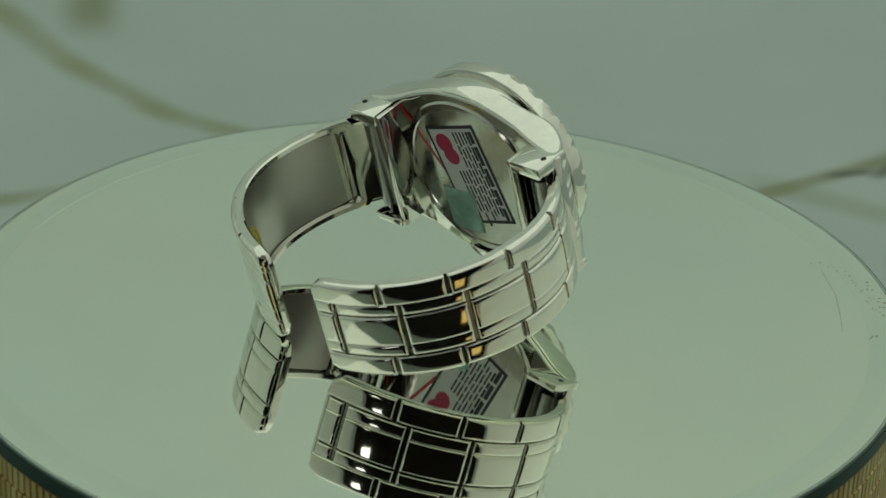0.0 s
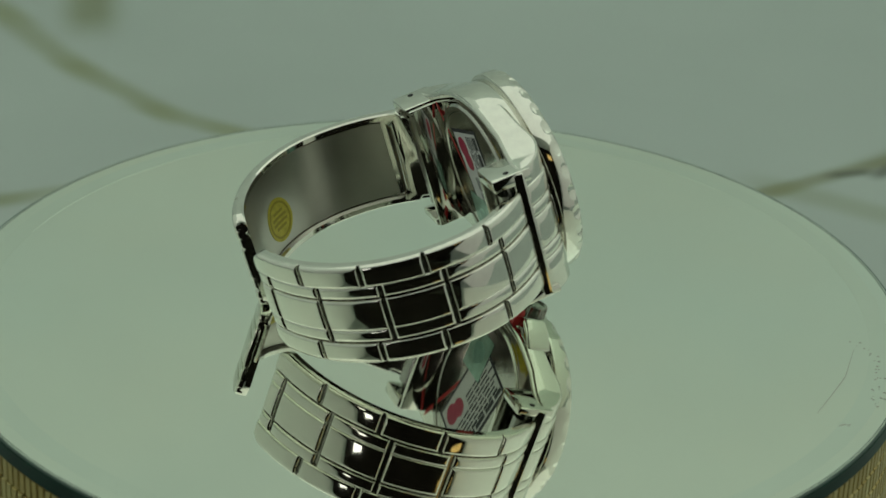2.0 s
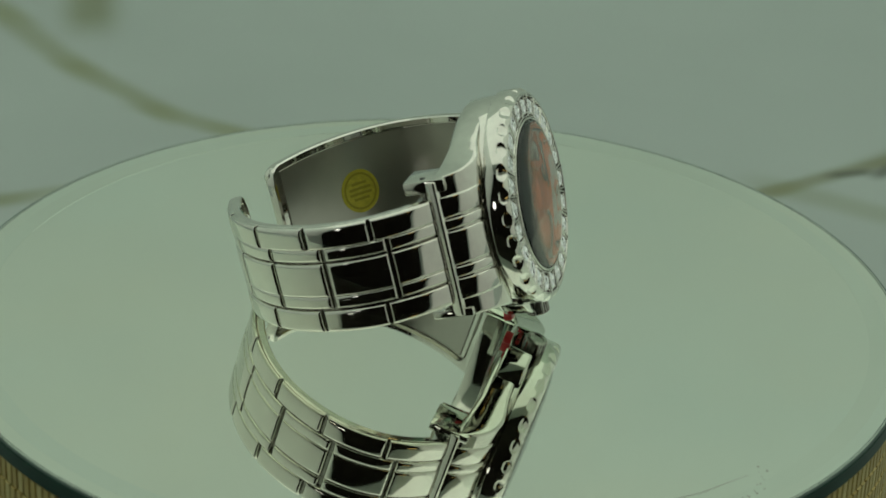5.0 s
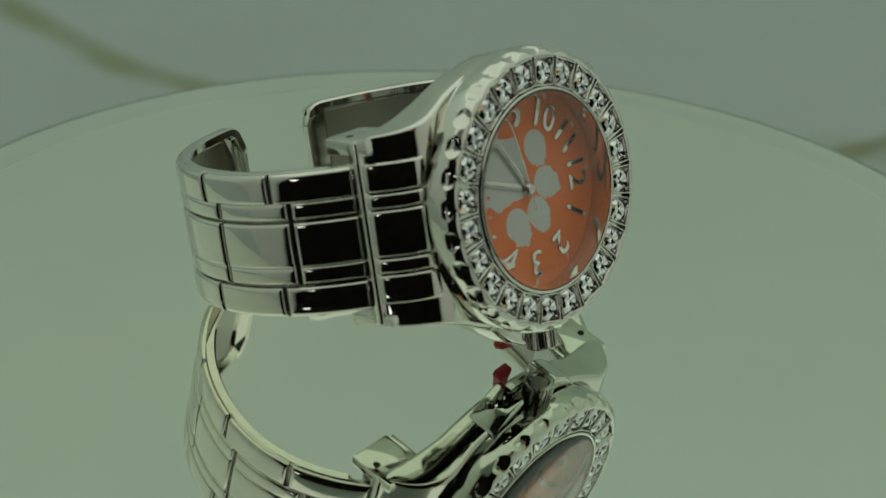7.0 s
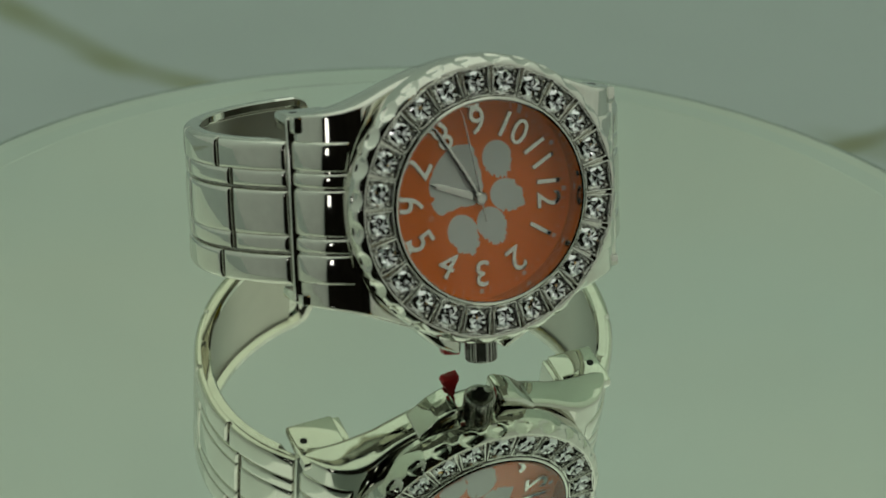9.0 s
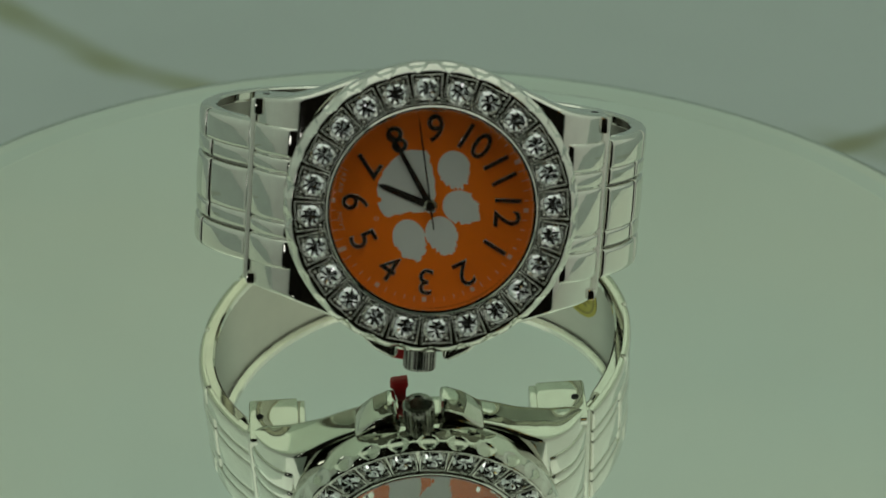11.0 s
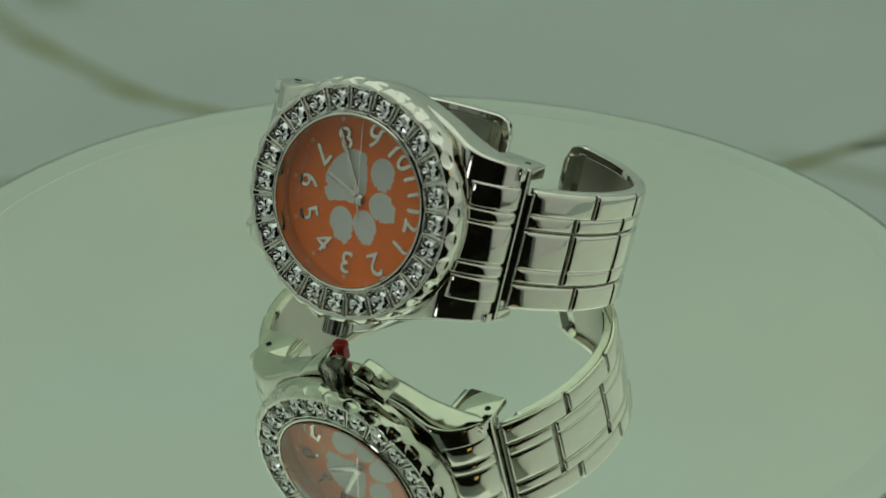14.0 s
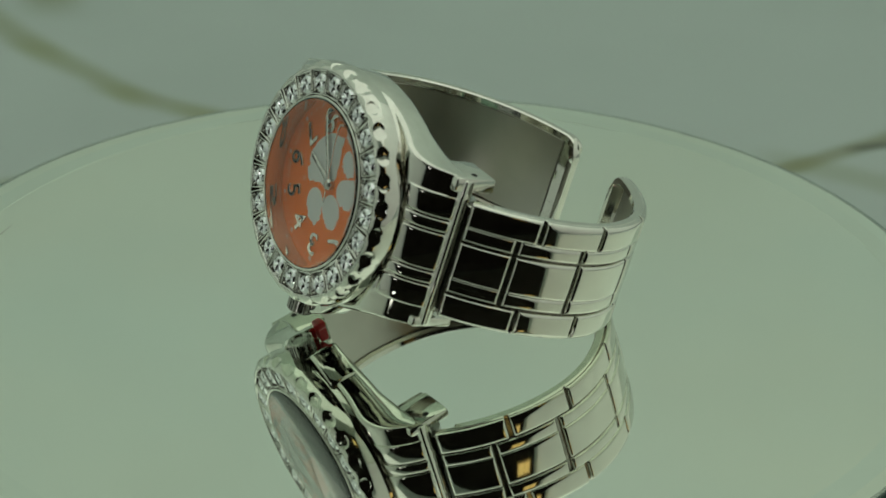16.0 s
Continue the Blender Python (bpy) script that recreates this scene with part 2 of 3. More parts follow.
def disc(r, z0, z1, n, bevel=0.0, cx=0.0, cy=0.0):
    bm = bmesh.new()
    prof = [(r, z0), (r, z1 - bevel), (r - bevel, z1)] if bevel else [(r, z0), (r, z1)]
    rows = [[bm.verts.new((cx + q * math.cos(2 * math.pi * k / n), cy + q * math.sin(2 * math.pi * k / n), z)) for k in range(n)] for q, z in prof]
    grid_faces(bm, rows, close_v=True)
    bm.faces.new(rows[0])
    bm.faces.new(rows[-1])
    return bm


def box(x0, x1, y0, y1, z0, z1, bevel=0.0, segs=2):
    bm = bmesh.new()
    bmesh.ops.create_cube(bm, size=1.0)
    for v in bm.verts:
        v.co = Vector((x0 + (v.co.x + 0.5) * (x1 - x0), y0 + (v.co.y + 0.5) * (y1 - y0), z0 + (v.co.z + 0.5) * (z1 - z0)))
    if bevel:
        bmesh.ops.bevel(bm, geom=list(bm.edges), offset=bevel, segments=segs, affect="EDGES", profile=0.5)
    return bm


def prism(outline, z0, z1):
    bm = bmesh.new()
    lo = [bm.verts.new((x, y, z0)) for x, y in outline]
    hi = [bm.verts.new((x, y, z1)) for x, y in outline]
    grid_faces(bm, [lo, hi], close_v=True)
    bm.faces.new(lo)
    bm.faces.new(hi)
    return bm


# ---- the room ----
def slab(name, x0, x1, y0, y1, z0, z1, mat, label, category):
    bm = box(x0, x1, y0, y1, z0, z1)
    ob = new(name, to_mesh(name, bm, mat))
    return tagged(ob, label, category, kind="structure")


slab("table_top", -0.72, 0.72, -0.13, 0.9, TABLE_Z - 0.03, TABLE_Z, MARBLE, "white marble table top with soft olive veins", "table")
slab("wall_north", -0.85, 0.85, 0.9, 0.95, -0.75, 1.1, WALL_WHITE, "plain off-white wall behind the table", "wall")
slab("wall_east", 0.8, 0.85, -0.96, 0.9, -0.75, 1.1, WALL_WHITE, "plain off-white side wall", "wall")
slab("wall_west", -0.85, -0.8, -0.96, 0.9, -0.75, 1.1, WALL_WHITE, "plain off-white side wall", "wall")
# south wall and floor carry the unlit room's darkness in their colour
slab("wall_south", -0.85, 0.85, -1.01, -0.96, -0.75, 1.1, UNLIT_BLACK, "wall across the room, near-black colour standing in for unlit depth", "wall")
slab("floor", -0.85, 0.85, -1.01, 0.95, -0.80, -0.75, UNLIT_BLACK, "floor below the table, its lack of light put into near-black colour", "floor")
slab("ceiling", -0.85, 0.85, -1.01, 0.95, 1.1, 1.15, WALL_WHITE, "plain off-white ceiling", "ceiling")


def warm_window():
    ob = new("window_1")
    tagged(ob, "small window with warm light on the dark wall", "window", kind="structure")
    m, nt, p = material("warm_window_light")
    p.inputs["Base Color"].default_value = (0.8, 0.55, 0.2, 1)
    p.inputs["Emission Color"].default_value = (1.0, 0.66, 0.22, 1)
    p.inputs["Emission Strength"].default_value = 0.55
    for k in range(2):
        part("pane", box(0.545 + k * 0.09, 0.625 + k * 0.09, -0.956, -0.950, 0.74, 0.89), m, ob, scale=1)
    part("window_frame", box(0.53, 0.73, -0.9585, -0.9565, 0.725, 0.905), WOOD, ob, scale=1)


warm_window()


# ---- the mirrored turntable ----
def turntable():
    top = new("turntable")
    tagged(top, "round mirror-topped turntable with a gold mosaic rim, on the marble", "turntable")
    n = 256
    plate = part("mirror", disc(PLATE_R - 0.0006, -0.0004, 0.0, n), MIRROR, top, "slightly smeared silver mirror", scale=1)
    for f in plate.data.polygons:
        f.use_smooth = False
    edge = [(PLATE_R - 0.0008, -0.0036), (PLATE_R - 0.0008, -0.0002), (PLATE_R - 0.0003, -0.0002), (PLATE_R, -0.0005), (PLATE_R, -0.0032), (PLATE_R - 0.0004, -0.0036)]
    part("glass_edge", lathe(edge, n), GLASS_EDGE, top, "dark green polished glass edge", smooth=True, sharp=40, scale=1)
    chamfer = [(PLATE_R - 0.0010, -0.0003), (PLATE_R - 0.0010, 0.00003), (PLATE_R - 0.0002, -0.0001), (PLATE_R - 0.0002, -0.0003)]
    part("chamfer", lathe(chamfer, n), CHAMFER, top, "narrow greenish chamfer", smooth=True, sharp=20, scale=1)
    soft = [(PLATE_R - 0.0075, -0.0003), (PLATE_R - 0.0075, 0.00003), (PLATE_R - 0.0010, -0.00002), (PLATE_R - 0.0010, -0.0003)]
    part("bevel", lathe(soft, n), BEVEL, top, "shallow polished bevel", smooth=True, sharp=20, scale=1)
    r = PLATE_R - 0.0016
    body = [(0.02, -0.0405), (0.02, -0.0038), (r, -0.0038), (r, -0.0405)]
    part("drum", lathe(body, n), GROUT, top, "dark grouted drum", smooth=True, sharp=30, scale=1)
    part("foot", lathe([(0.03, TABLE_Z), (0.03, -0.0405), (0.06, -0.0405), (0.062, -0.046), (0.062, TABLE_Z)], 96), GROUT, top, "dark round foot", smooth=True, sharp=30, scale=1)
    return top


TURNTABLE = turntable()


# ---- the watch (millimetres: x to twelve, y to nine, z out of the dial) ----
WATCH = new("cuff_watch")
tagged(WATCH, "chrome cuff watch, orange dial, crystal bezel, lying on the mirror", "watch")
YC = -0.8               # the middle of the cuff's width
HALF = 10.2             # half its width
# each arm: half width, upper and lower half height and the height of its widest place
OVAL = {-1: (32.8, 26.0, 30.2, -29.0), 1: (33.8, 32.0, 25.8, -33.0)}


def on_cuff(side, phi, depth=0.0):
    """A place on the cuff's oval, with its outward normal, in x and z; depth goes inwards."""
    c, s = math.cos(radians(phi)), math.sin(radians(phi))
    ax, up, down, mid = OVAL[side]
    bz = up if phi > 0 else down
    x, z = ax * c, mid + bz * s
    nx, nz = c / ax, s / bz
    ln = math.hypot(nx, nz)
    nx, nz = nx / ln, nz / ln
    return side * (x - nx * depth), z - nz * depth


def end_width(dist, r=3.2):
    """How much the cuff narrows at a distance from its rounded tip."""
    if dist >= r:
        return 0.0
    d = max(dist, 0.0)
    return r - math.sqrt(max(0.0, r * r - (r - d) ** 2))


def cuff_arm(side, start, tip, mids, lag, label):
    """One arm of the cuff: a hollow tray, with raised link panels on its outer face."""
    arm = new("cuff_arm")
    arm.parent = WATCH
    tagged(arm, label)
    n = 64
    arc = 29.0 * radians(1) * 1.04
    bm = bmesh.new()
    rows = []
    for k in range(n + 1):
        phi = start + (tip - start) * k / n
        near_tip = abs(phi - tip) * arc
        near_start = abs(phi - start) * arc
        h = HALF - end_width(near_tip) - (1.0 if near_start < 3.2 else 0.0)
        # the tray's hollow fades out at both ends
        hollow = 1.15 * min(1.0, max(0.0, (near_tip - 0.9) / 0.7)) * min(1.0, max(0.0, (near_start - 5.5) / 0.7))
        hb = h - 1.25 - (end_width(near_tip - 1.0, 2.2) if near_tip > 1.0 else 0.0) - (end_width(near_start - 5.6, 2.2) if 5.6 < near_start < 7.8 else 0.0)
        out, inn = 0.88, 2.45
        prof = [(-h + 0.12, out), (-h * 0.5, out), (0, out), (h * 0.5, out), (h - 0.12, out), (h, out + 0.12), (h, inn - 0.3), (h - 0.3, inn),
                (hb, inn), (hb - 0.45, inn - hollow), (0, inn - hollow), (-hb + 0.45, inn - hollow), (-hb, inn), (-h + 0.3, inn), (-h, inn - 0.3), (-h, out + 0.12)]
        row = []
        for y, d in prof:
            x, z = on_cuff(side, phi, d)
            row.append(bm.verts.new((x, YC + y, z)))
        rows.append(row)
    grid_faces(bm, rows, close_v=True)
    bm.faces.new(rows[0])
    bm.faces.new(rows[-1])
    part("tray", bm, CHROME, arm, "polished chrome tray with a rolled edge", smooth=True, sharp=35)
    # bed of the grooves, with the shade between links in its colour
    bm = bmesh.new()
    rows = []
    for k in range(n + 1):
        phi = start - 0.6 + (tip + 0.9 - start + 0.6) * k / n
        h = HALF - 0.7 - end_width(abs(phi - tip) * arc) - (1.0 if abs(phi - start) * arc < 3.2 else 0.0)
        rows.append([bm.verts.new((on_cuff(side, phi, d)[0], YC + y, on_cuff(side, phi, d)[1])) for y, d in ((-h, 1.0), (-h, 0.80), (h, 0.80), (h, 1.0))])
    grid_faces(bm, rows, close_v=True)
    part("groove_bed", bm, GROOVE_SHADE, arm, "groove bed, darkened for the shade between links", smooth=True, sharp=35)
    # brushed floor of the hollow
    bm = bmesh.new()
    rows = []
    for k in range(33):
        phi = start + (tip - start) * (k / 32)
        near_tip, near_start = abs(phi - tip) * arc, abs(phi - start) * arc
        if near_tip < 2.2 or near_start < 6.8:
            continue
        hb = HALF - 1.9 - end_width(near_tip - 2.0, 2.0) - end_width(near_start - 6.6, 2.0)
        rows.append([bm.verts.new((*on_cuff(side, phi, d)[:1], YC + y, on_cuff(side, phi, d)[1])) for y, d in ((-hb, 1.55), (-hb, 1.1), (hb, 1.1), (hb, 1.55))])
    grid_faces(bm, rows, close_v=True)
    bm.faces.new(rows[0])
    bm.faces.new(rows[-1])
    part("lining", bm, CHROME_DULL, arm, "satin grey inner lining", smooth=True, sharp=35)

    def panel(name, p0, p1, y0, y1, rise=0.70, bev=0.74, edge=0):
        m = max(5, int(abs(p1 - p0) / 1.8))
        sg = 1 if p1 > p0 else -1
        prof = ((0.0, -1.0), (0.05, -0.1), (0.14, 0.38), (0.30, 0.72), (0.55, 0.92), (0.85, 0.99), (1.15, 1.0))
        lead = [(q * bev, t) for q, t in prof]
        phis = [(p0 + sg * d / arc, t) for d, t in lead]
        a, b = phis[-1][0], p1 - sg * lead[-1][0] / arc
        phis += [(a + (b - a) * q / m, 1.0) for q in range(1, m)] + [(p1 - sg * d / arc, t) for d, t in reversed(lead)]
        pb = bmesh.new()
        prow = []
        for phi, tph in phis:
            trim = end_width(abs(phi - tip) * arc) if edge else 0.0
            a0, a1 = (y0 + trim, y1) if edge < 0 else (y0, y1 - trim)
            a1 = max(a1, a0 + 3.2 * bev)
            wl, wr = (1.7 if edge < 0 else 1.0), (1.7 if edge > 0 else 1.0)
            cols = [(a0 + d * wl, t) for d, t in lead] + [(a0 + (a1 - a0) * q, 1.0) for q in (0.42, 0.5, 0.58)] + [(a1 - d * wr, t) for d, t in reversed(lead)]
            ym, yw = (a0 + a1) / 2, (a1 - a0) / 2
            row = []
            for y, t in cols:
                x, z = on_cuff(side, phi, 0.64 - rise * min(t, tph) - 0.020 * yw * (1 - ((y - ym) / yw) ** 2))
                row.append(pb.verts.new((x, YC + y, z)))
            prow.append(row)
        grid_faces(pb, prow)
        part(name, pb, CHROME, arm, smooth=True)

    g = 0.40      # half the width of a joint, degrees
    cuts_mid = [start - 0.3] + list(mids) + [tip + 1.0]
    for p0, p1 in zip(cuts_mid, cuts_mid[1:]):
        panel("centre_link", p0 - g * 1.3, p1 + g * 1.3, -3.3, 3.3)
        panel("link_strip", p0 - g * 1.3, p1 + g * 1.3, 3.44, 5.64, 0.63, 0.84)
        panel("link_strip", p0 - g * 1.3, p1 + g * 1.3, -5.64, -3.44, 0.63, 0.84)
    cuts_out = [start - 0.3] + [q - lag for q in mids if q - lag > tip + 4] + [tip + 0.4]
    for p0, p1 in zip(cuts_out, cuts_out[1:]):
        panel("side_link", p0 - g * 1.3, p1 + g * 1.3, 5.78, HALF - 0.02, edge=1)
        panel("side_link", p0 - g * 1.3, p1 + g * 1.3, -HALF + 0.02, -5.78, edge=-1)
    return arm


ARM_SIX = cuff_arm(-1, 41.0, -82.5, (20.3, -5.9, -28.5, -51.5, -74.0), 5.5, "chrome cuff arm on the six o'clock side, with link-patterned panels")
ARM_TWELVE = cuff_arm(1, 40.5, -74.5, (23.4, 2.2, -26.0, -51.0), 6.0, "chrome cuff arm on the twelve o'clock side, with link-patterned panels")


# ---- the case ----
def shoulder_half(x):
    pts = ((0, 19.3), (5, 18.9), (8, 18.2), (11, 17.2), (14, 16.0), (17, 14.8), (20, 13.9), (24.4, 13.2))
    fine = fine_curve(pts, 5)
    for (xa, ya), (xb, yb) in zip(fine, fine[1:]):
        if xa <= x <= xb:
            return ya + (yb - ya) * (x - xa) / (xb - xa)
    return pts[-1][1]


SHOULDER_KNOTS = ((0.0, -5.2), (6.0, -5.2), (12.0, -5.1), (15.5, -4.5), (17.2, -4.4), (18.8, -4.8), (20.5, -5.7), (22.0, -6.9), (23.2, -8.4), (24.1, -9.9), (24.6, -11.2))


def fine_curve(knots, m):
    """Points along a smooth curve through the knots."""
    out = []
    for k in range(len(knots) - 1):
        p0, p1, p2, p3 = knots[max(k - 1, 0)], knots[k], knots[k + 1], knots[min(k + 2, len(knots) - 1)]
        for q in range(m):
            u = q / m
            out.append(tuple(0.5 * (2 * b + (c - a) * u + (2 * a - 5 * b + 4 * c - d) * u * u + (3 * b - a - 3 * c + d) * u ** 3) for a, b, c, d in zip(p0, p1, p2, p3)))
    return out + [knots[-1]]


SHOULDER = fine_curve(SHOULDER_KNOTS, 4)


def shoulder(side):
    """One side of the case: a broad shoulder that runs down to the hinge housing."""
    bm = bmesh.new()
    rows = []
    for x, zt in SHOULDER:
        h = shoulder_half(x)
        zb = -10.6 if x < 14 else -10.6 - 1.4 * min(1.0, (x - 14) / 8)
        b = 0.9 if x < 16 else 0.9 - 0.45 * (x - 16) / 8
        prof = []
        for q in range(5):
            a = math.pi / 2 * q / 4
            prof.append((h - b + b * math.sin(a), zt - b + b * math.cos(a)))
        c = 1.1
        for q in range(4):
            a = math.pi / 2 * q / 3
            prof.append((h - c + c * math.cos(a), min(zt - b - 0.05, zb + c - c * math.sin(a))))
        full = [(y, z) for y, z in prof] + [(-y, z) for y, z in reversed(prof)]
        rows.append([bm.verts.new((side * x, y - 0.25, z)) for y, z in full])
    grid_faces(bm, rows, close_v=True)
    bm.faces.new(rows[0])
    bm.faces.new(rows[-1])
    return bm


def along_shoulder(u):
    pts = SHOULDER[20:]
    k = min(len(pts) - 2, int(u * (len(pts) - 1)))
    f = u * (len(pts) - 1) - k
    (xa, za), (xb, zb) = pts[k], pts[k + 1]
    ln = math.hypot(xb - xa, zb - za)
    return xa + (xb - xa) * f, za + (zb - za) * f, -(zb - za) / ln, (xb - xa) / ln


def shoulder_panels(side, parent):
    for y0, y1 in ((-9.9, -5.75), (-5.6, -3.45), (-3.3, 3.3), (3.45, 5.6), (5.75, 9.9)):
        bm = bmesh.new()
        rows = []
        for k in range(13):
            x, z, nx, nz = along_shoulder(k / 12)
            ends = 1.0 if 0 < k < 12 else 0.1
            row = []
            for y, t in ((y0, -0.6), (y0 + 0.05, 0.15), (y0 + 0.17, 0.55), (y0 + 0.36, 0.85), (y0 + 0.62, 1.0), (y1 - 0.62, 1.0), (y1 - 0.36, 0.85), (y1 - 0.17, 0.55), (y1 - 0.05, 0.15), (y1, -0.6)):
                d = 0.36 * t * (ends if t > 0 else 1)
                row.append(bm.verts.new((side * (x + nx * d), y - 0.4, z + nz * d)))
            rows.append(row)
        grid_faces(bm, rows)
        part("shoulder_panel", bm, CHROME, parent, smooth=True)


def case():
    body = part("case_body", lathe([(15.2, -10.6), (15.2, -4.0), (19.3, -4.0), (19.5, -4.3), (19.5, -9.2), (18.9, -10.2), (17.6, -10.7)], 192), CHROME, WATCH,
                "polished chrome watch case", smooth=True, sharp=35)
    for side in (1, -1):
        sh = part("shoulder", shoulder(side), CHROME, WATCH, "chrome case shoulder", smooth=True, sharp=40)
        shoulder_panels(side, sh)
        # the hinge housing: an inner wall, two ears and a lip over the slot
        def sx(a, b):
            return (a, b) if side > 0 else (-b, -a)
        part("hinge_wall", box(*sx(16.6, 17.8), -13.2, 12.6, -16.6, -10.2, 0.25), CHROME, WATCH, smooth=True, sharp=40)
        lip = box(*sx(22.7, 25.2), -13.2, 12.7, -12.8, -10.5, 0.45, 3)
        bmesh.ops.rotate(lip, verts=lip.verts, cent=(side * 24.0, 0, -11.6), matrix=Matrix.Rotation(radians(side * 18), 3, "Y"))
        part("hinge_lip", lip, CHROME, WATCH, smooth=True, sharp=40)
        part("hinge_floor", box(*sx(17.0, 23.0), -12.0, 11.5, -11.4, -10.4), CHROME_DARK, WATCH)
        for y0, y1 in ((10.5, 13.0), (-13.5, -11.8)):
            ear = part("hinge_ear", box(*sx(17.6, 24.9), y0, y1, -17.0, -9.2, 0.45), CHROME, WATCH, smooth=True, sharp=40)
            top = y1 if y0 > 0 else y0
            hole = disc(0.55, -0.05, 0.05, 20)
            bmesh.ops.rotate(hole, verts=hole.verts, cent=(0, 0, 0), matrix=Matrix.Rotation(radians(90), 3, "X"))
            bmesh.ops.translate(hole, verts=hole.verts, vec=(side * 23.3, top, -13.5))
            part("pin_hole", hole, HOLE_BLACK, ear, "black spring-bar hole")
        pin = disc(0.55, -11.6, 10.8, 16)
        bmesh.ops.rotate(pin, verts=pin.verts, cent=(0, 0, 0), matrix=Matrix.Rotation(radians(-90), 3, "X"))
        bmesh.ops.translate(pin, verts=pin.verts, vec=(side * 23.3, 0, -13.5))
        part("hinge_pin", pin, CHROME_DARK, WATCH, smooth=True, sharp=40)
        barrel = disc(2.1, -10.2, 8.8, 32)
        bmesh.ops.rotate(barrel, verts=barrel.verts, cent=(0, 0, 0), matrix=Matrix.Rotation(radians(-90), 3, "X"))
        bmesh.ops.translate(barrel, verts=barrel.verts, vec=(side * 22.2, 0, -13.6))
        part("hinge_barrel", barrel, CHROME_DARK, WATCH, smooth=True, sharp=40)
    # caseback
    back = part("caseback", lathe([(0.001, -10.2), (0.001, -10.95), (15.2, -10.95), (15.5, -11.15), (16.6, -11.15), (17.0, -10.8), (17.0, -10.2)], 128), BACK_STEEL, WATCH,
                "smooth steel caseback", smooth=True, sharp=20)
    return body, back


CASE, CASEBACK = case()


def bezel():
    n_notch = 29
    side_pts = [(20.3, -3.6), (20.3, -2.4)] + [(20.3 - 0.02 * k, -2.2 + 0.17 * k) for k in range(1, 8)] + [(20.1, -0.82), (20.0, -0.64), (19.86, -0.46), (19.68, -0.28), (19.46, -0.10), (19.22, 0.04)]
    prof = [(19.2, -4.15), (20.0, -4.1), (20.25, -3.9)] + side_pts + [(18.97, 0.12), (18.8, 0.08), (18.72, -0.75), (14.55, -0.75), (14.5, 0.22), (14.3, 0.34), (14.1, 0.3), (14.0, 0.05), (14.0, -5.4), (15.0, -5.4)]
    pitch = 2 * math.pi / n_notch

    def ripple(i, a):
        if not 4 <= i < 3 + len(side_pts):
            return 0.0, 0.0
        z = prof[i][1]
        u = ((a + pitch / 2) % pitch - pitch / 2) / (pitch * 0.33)
        v = (z + 0.80) / 0.86
        q = 1 - u * u - v * v
        return (-0.42 * math.sqrt(q), -0.04 * math.sqrt(q)) if q > 0 else (0.0, 0.0)
    ring = part("bezel", lathe(prof, n_notch * 20, ripple), CHROME, WATCH, "scalloped chrome bezel set with square-framed crystals", smooth=True, sharp=38)
    # one frame, one stone, one prong; each repeated round the ring
    fr = bmesh.new()
    rows = []
    for q, z in ((2.04, -0.74), (2.04, -0.10), (2.02, 0.06), (1.97, 0.14), (1.87, 0.14), (1.81, 0.06), (1.79, -0.10), (1.78, -0.5)):
        row = []
        for sx_, sy_ in ((-1, -1), (1, -1), (1, 1), (-1, 1)):
            wide = q * (1 + 0.035 * sx_)
            row.append(fr.verts.new((17.0 - 0.32 + sx_ * q * 1.02, sy_ * (wide + 0.08 * sx_), z)))
        rows.append(row)
    grid_faces(fr, rows, close_v=True)
    frame_mesh = to_mesh("stone_frame", fr, FRAME_STEEL, smooth=True, scale=MM)
    sharpen(frame_mesh, 60)
    cup = bmesh.new()
    vs = [cup.verts.new((16.68 + sx_ * 1.72, sy_ * 1.74, -0.45)) for sx_, sy_ in ((-1, -1), (1, -1), (1, 1), (-1, 1))]
    ws = [cup.verts.new((16.68 + sx_ * 1.72, sy_ * 1.74, -0.72)) for sx_, sy_ in ((-1, -1), (1, -1), (1, 1), (-1, 1))]
    grid_faces(cup, [ws, vs], close_v=True)
    cup.faces.new(vs)
    cup_mesh = to_mesh("stone_cup", cup, CHROME_DARK, scale=MM)
    prong = bmesh.new()
    bmesh.ops.create_uvsphere(prong, u_segments=8, v_segments=5, radius=0.27)
    prong_mesh = to_mesh("prong", prong, CHROME, smooth=True, scale=MM)
    rng = random.Random(4)
    stones = []
    for variant in range(4):
        st = bmesh.new()
        girdle = [st.verts.new((1.84 * math.cos(math.pi * k / 8), 1.84 * math.sin(math.pi * k / 8), -0.42)) for k in range(16)]
        crown_v = []
        for k in range(16):
            r = 1.32 if k % 2 else 1.12
            crown_v.append(st.verts.new((r * math.cos(math.pi * k / 8), r * math.sin(math.pi * k / 8), (0.02 if k % 2 else 0.12) + rng.uniform(-0.04, 0.04))))
        inner_v = []
        for k in range(16):
            inner_v.append(st.verts.new((0.62 * math.cos(math.pi * (k + 0.3) / 8), 0.62 * math.sin(math.pi * (k + 0.3) / 8), (-0.22 if k % 2 else 0.06) + rng.uniform(-0.07, 0.07))))
        mid_v = st.verts.new((rng.uniform(-0.12, 0.12), rng.uniform(-0.12, 0.12), -0.12))
        for k in range(16):
            m = (k + 1) % 16
            st.faces.new((girdle[k], girdle[m], crown_v[k])), st.faces.new((girdle[m], crown_v[m], crown_v[k]))
            st.faces.new((crown_v[k], crown_v[m], inner_v[k])), st.faces.new((crown_v[m], inner_v[m], inner_v[k]))
            st.faces.new((inner_v[k], inner_v[m], mid_v))
        stones.append(to_mesh("crystal", st, STONE, scale=MM))
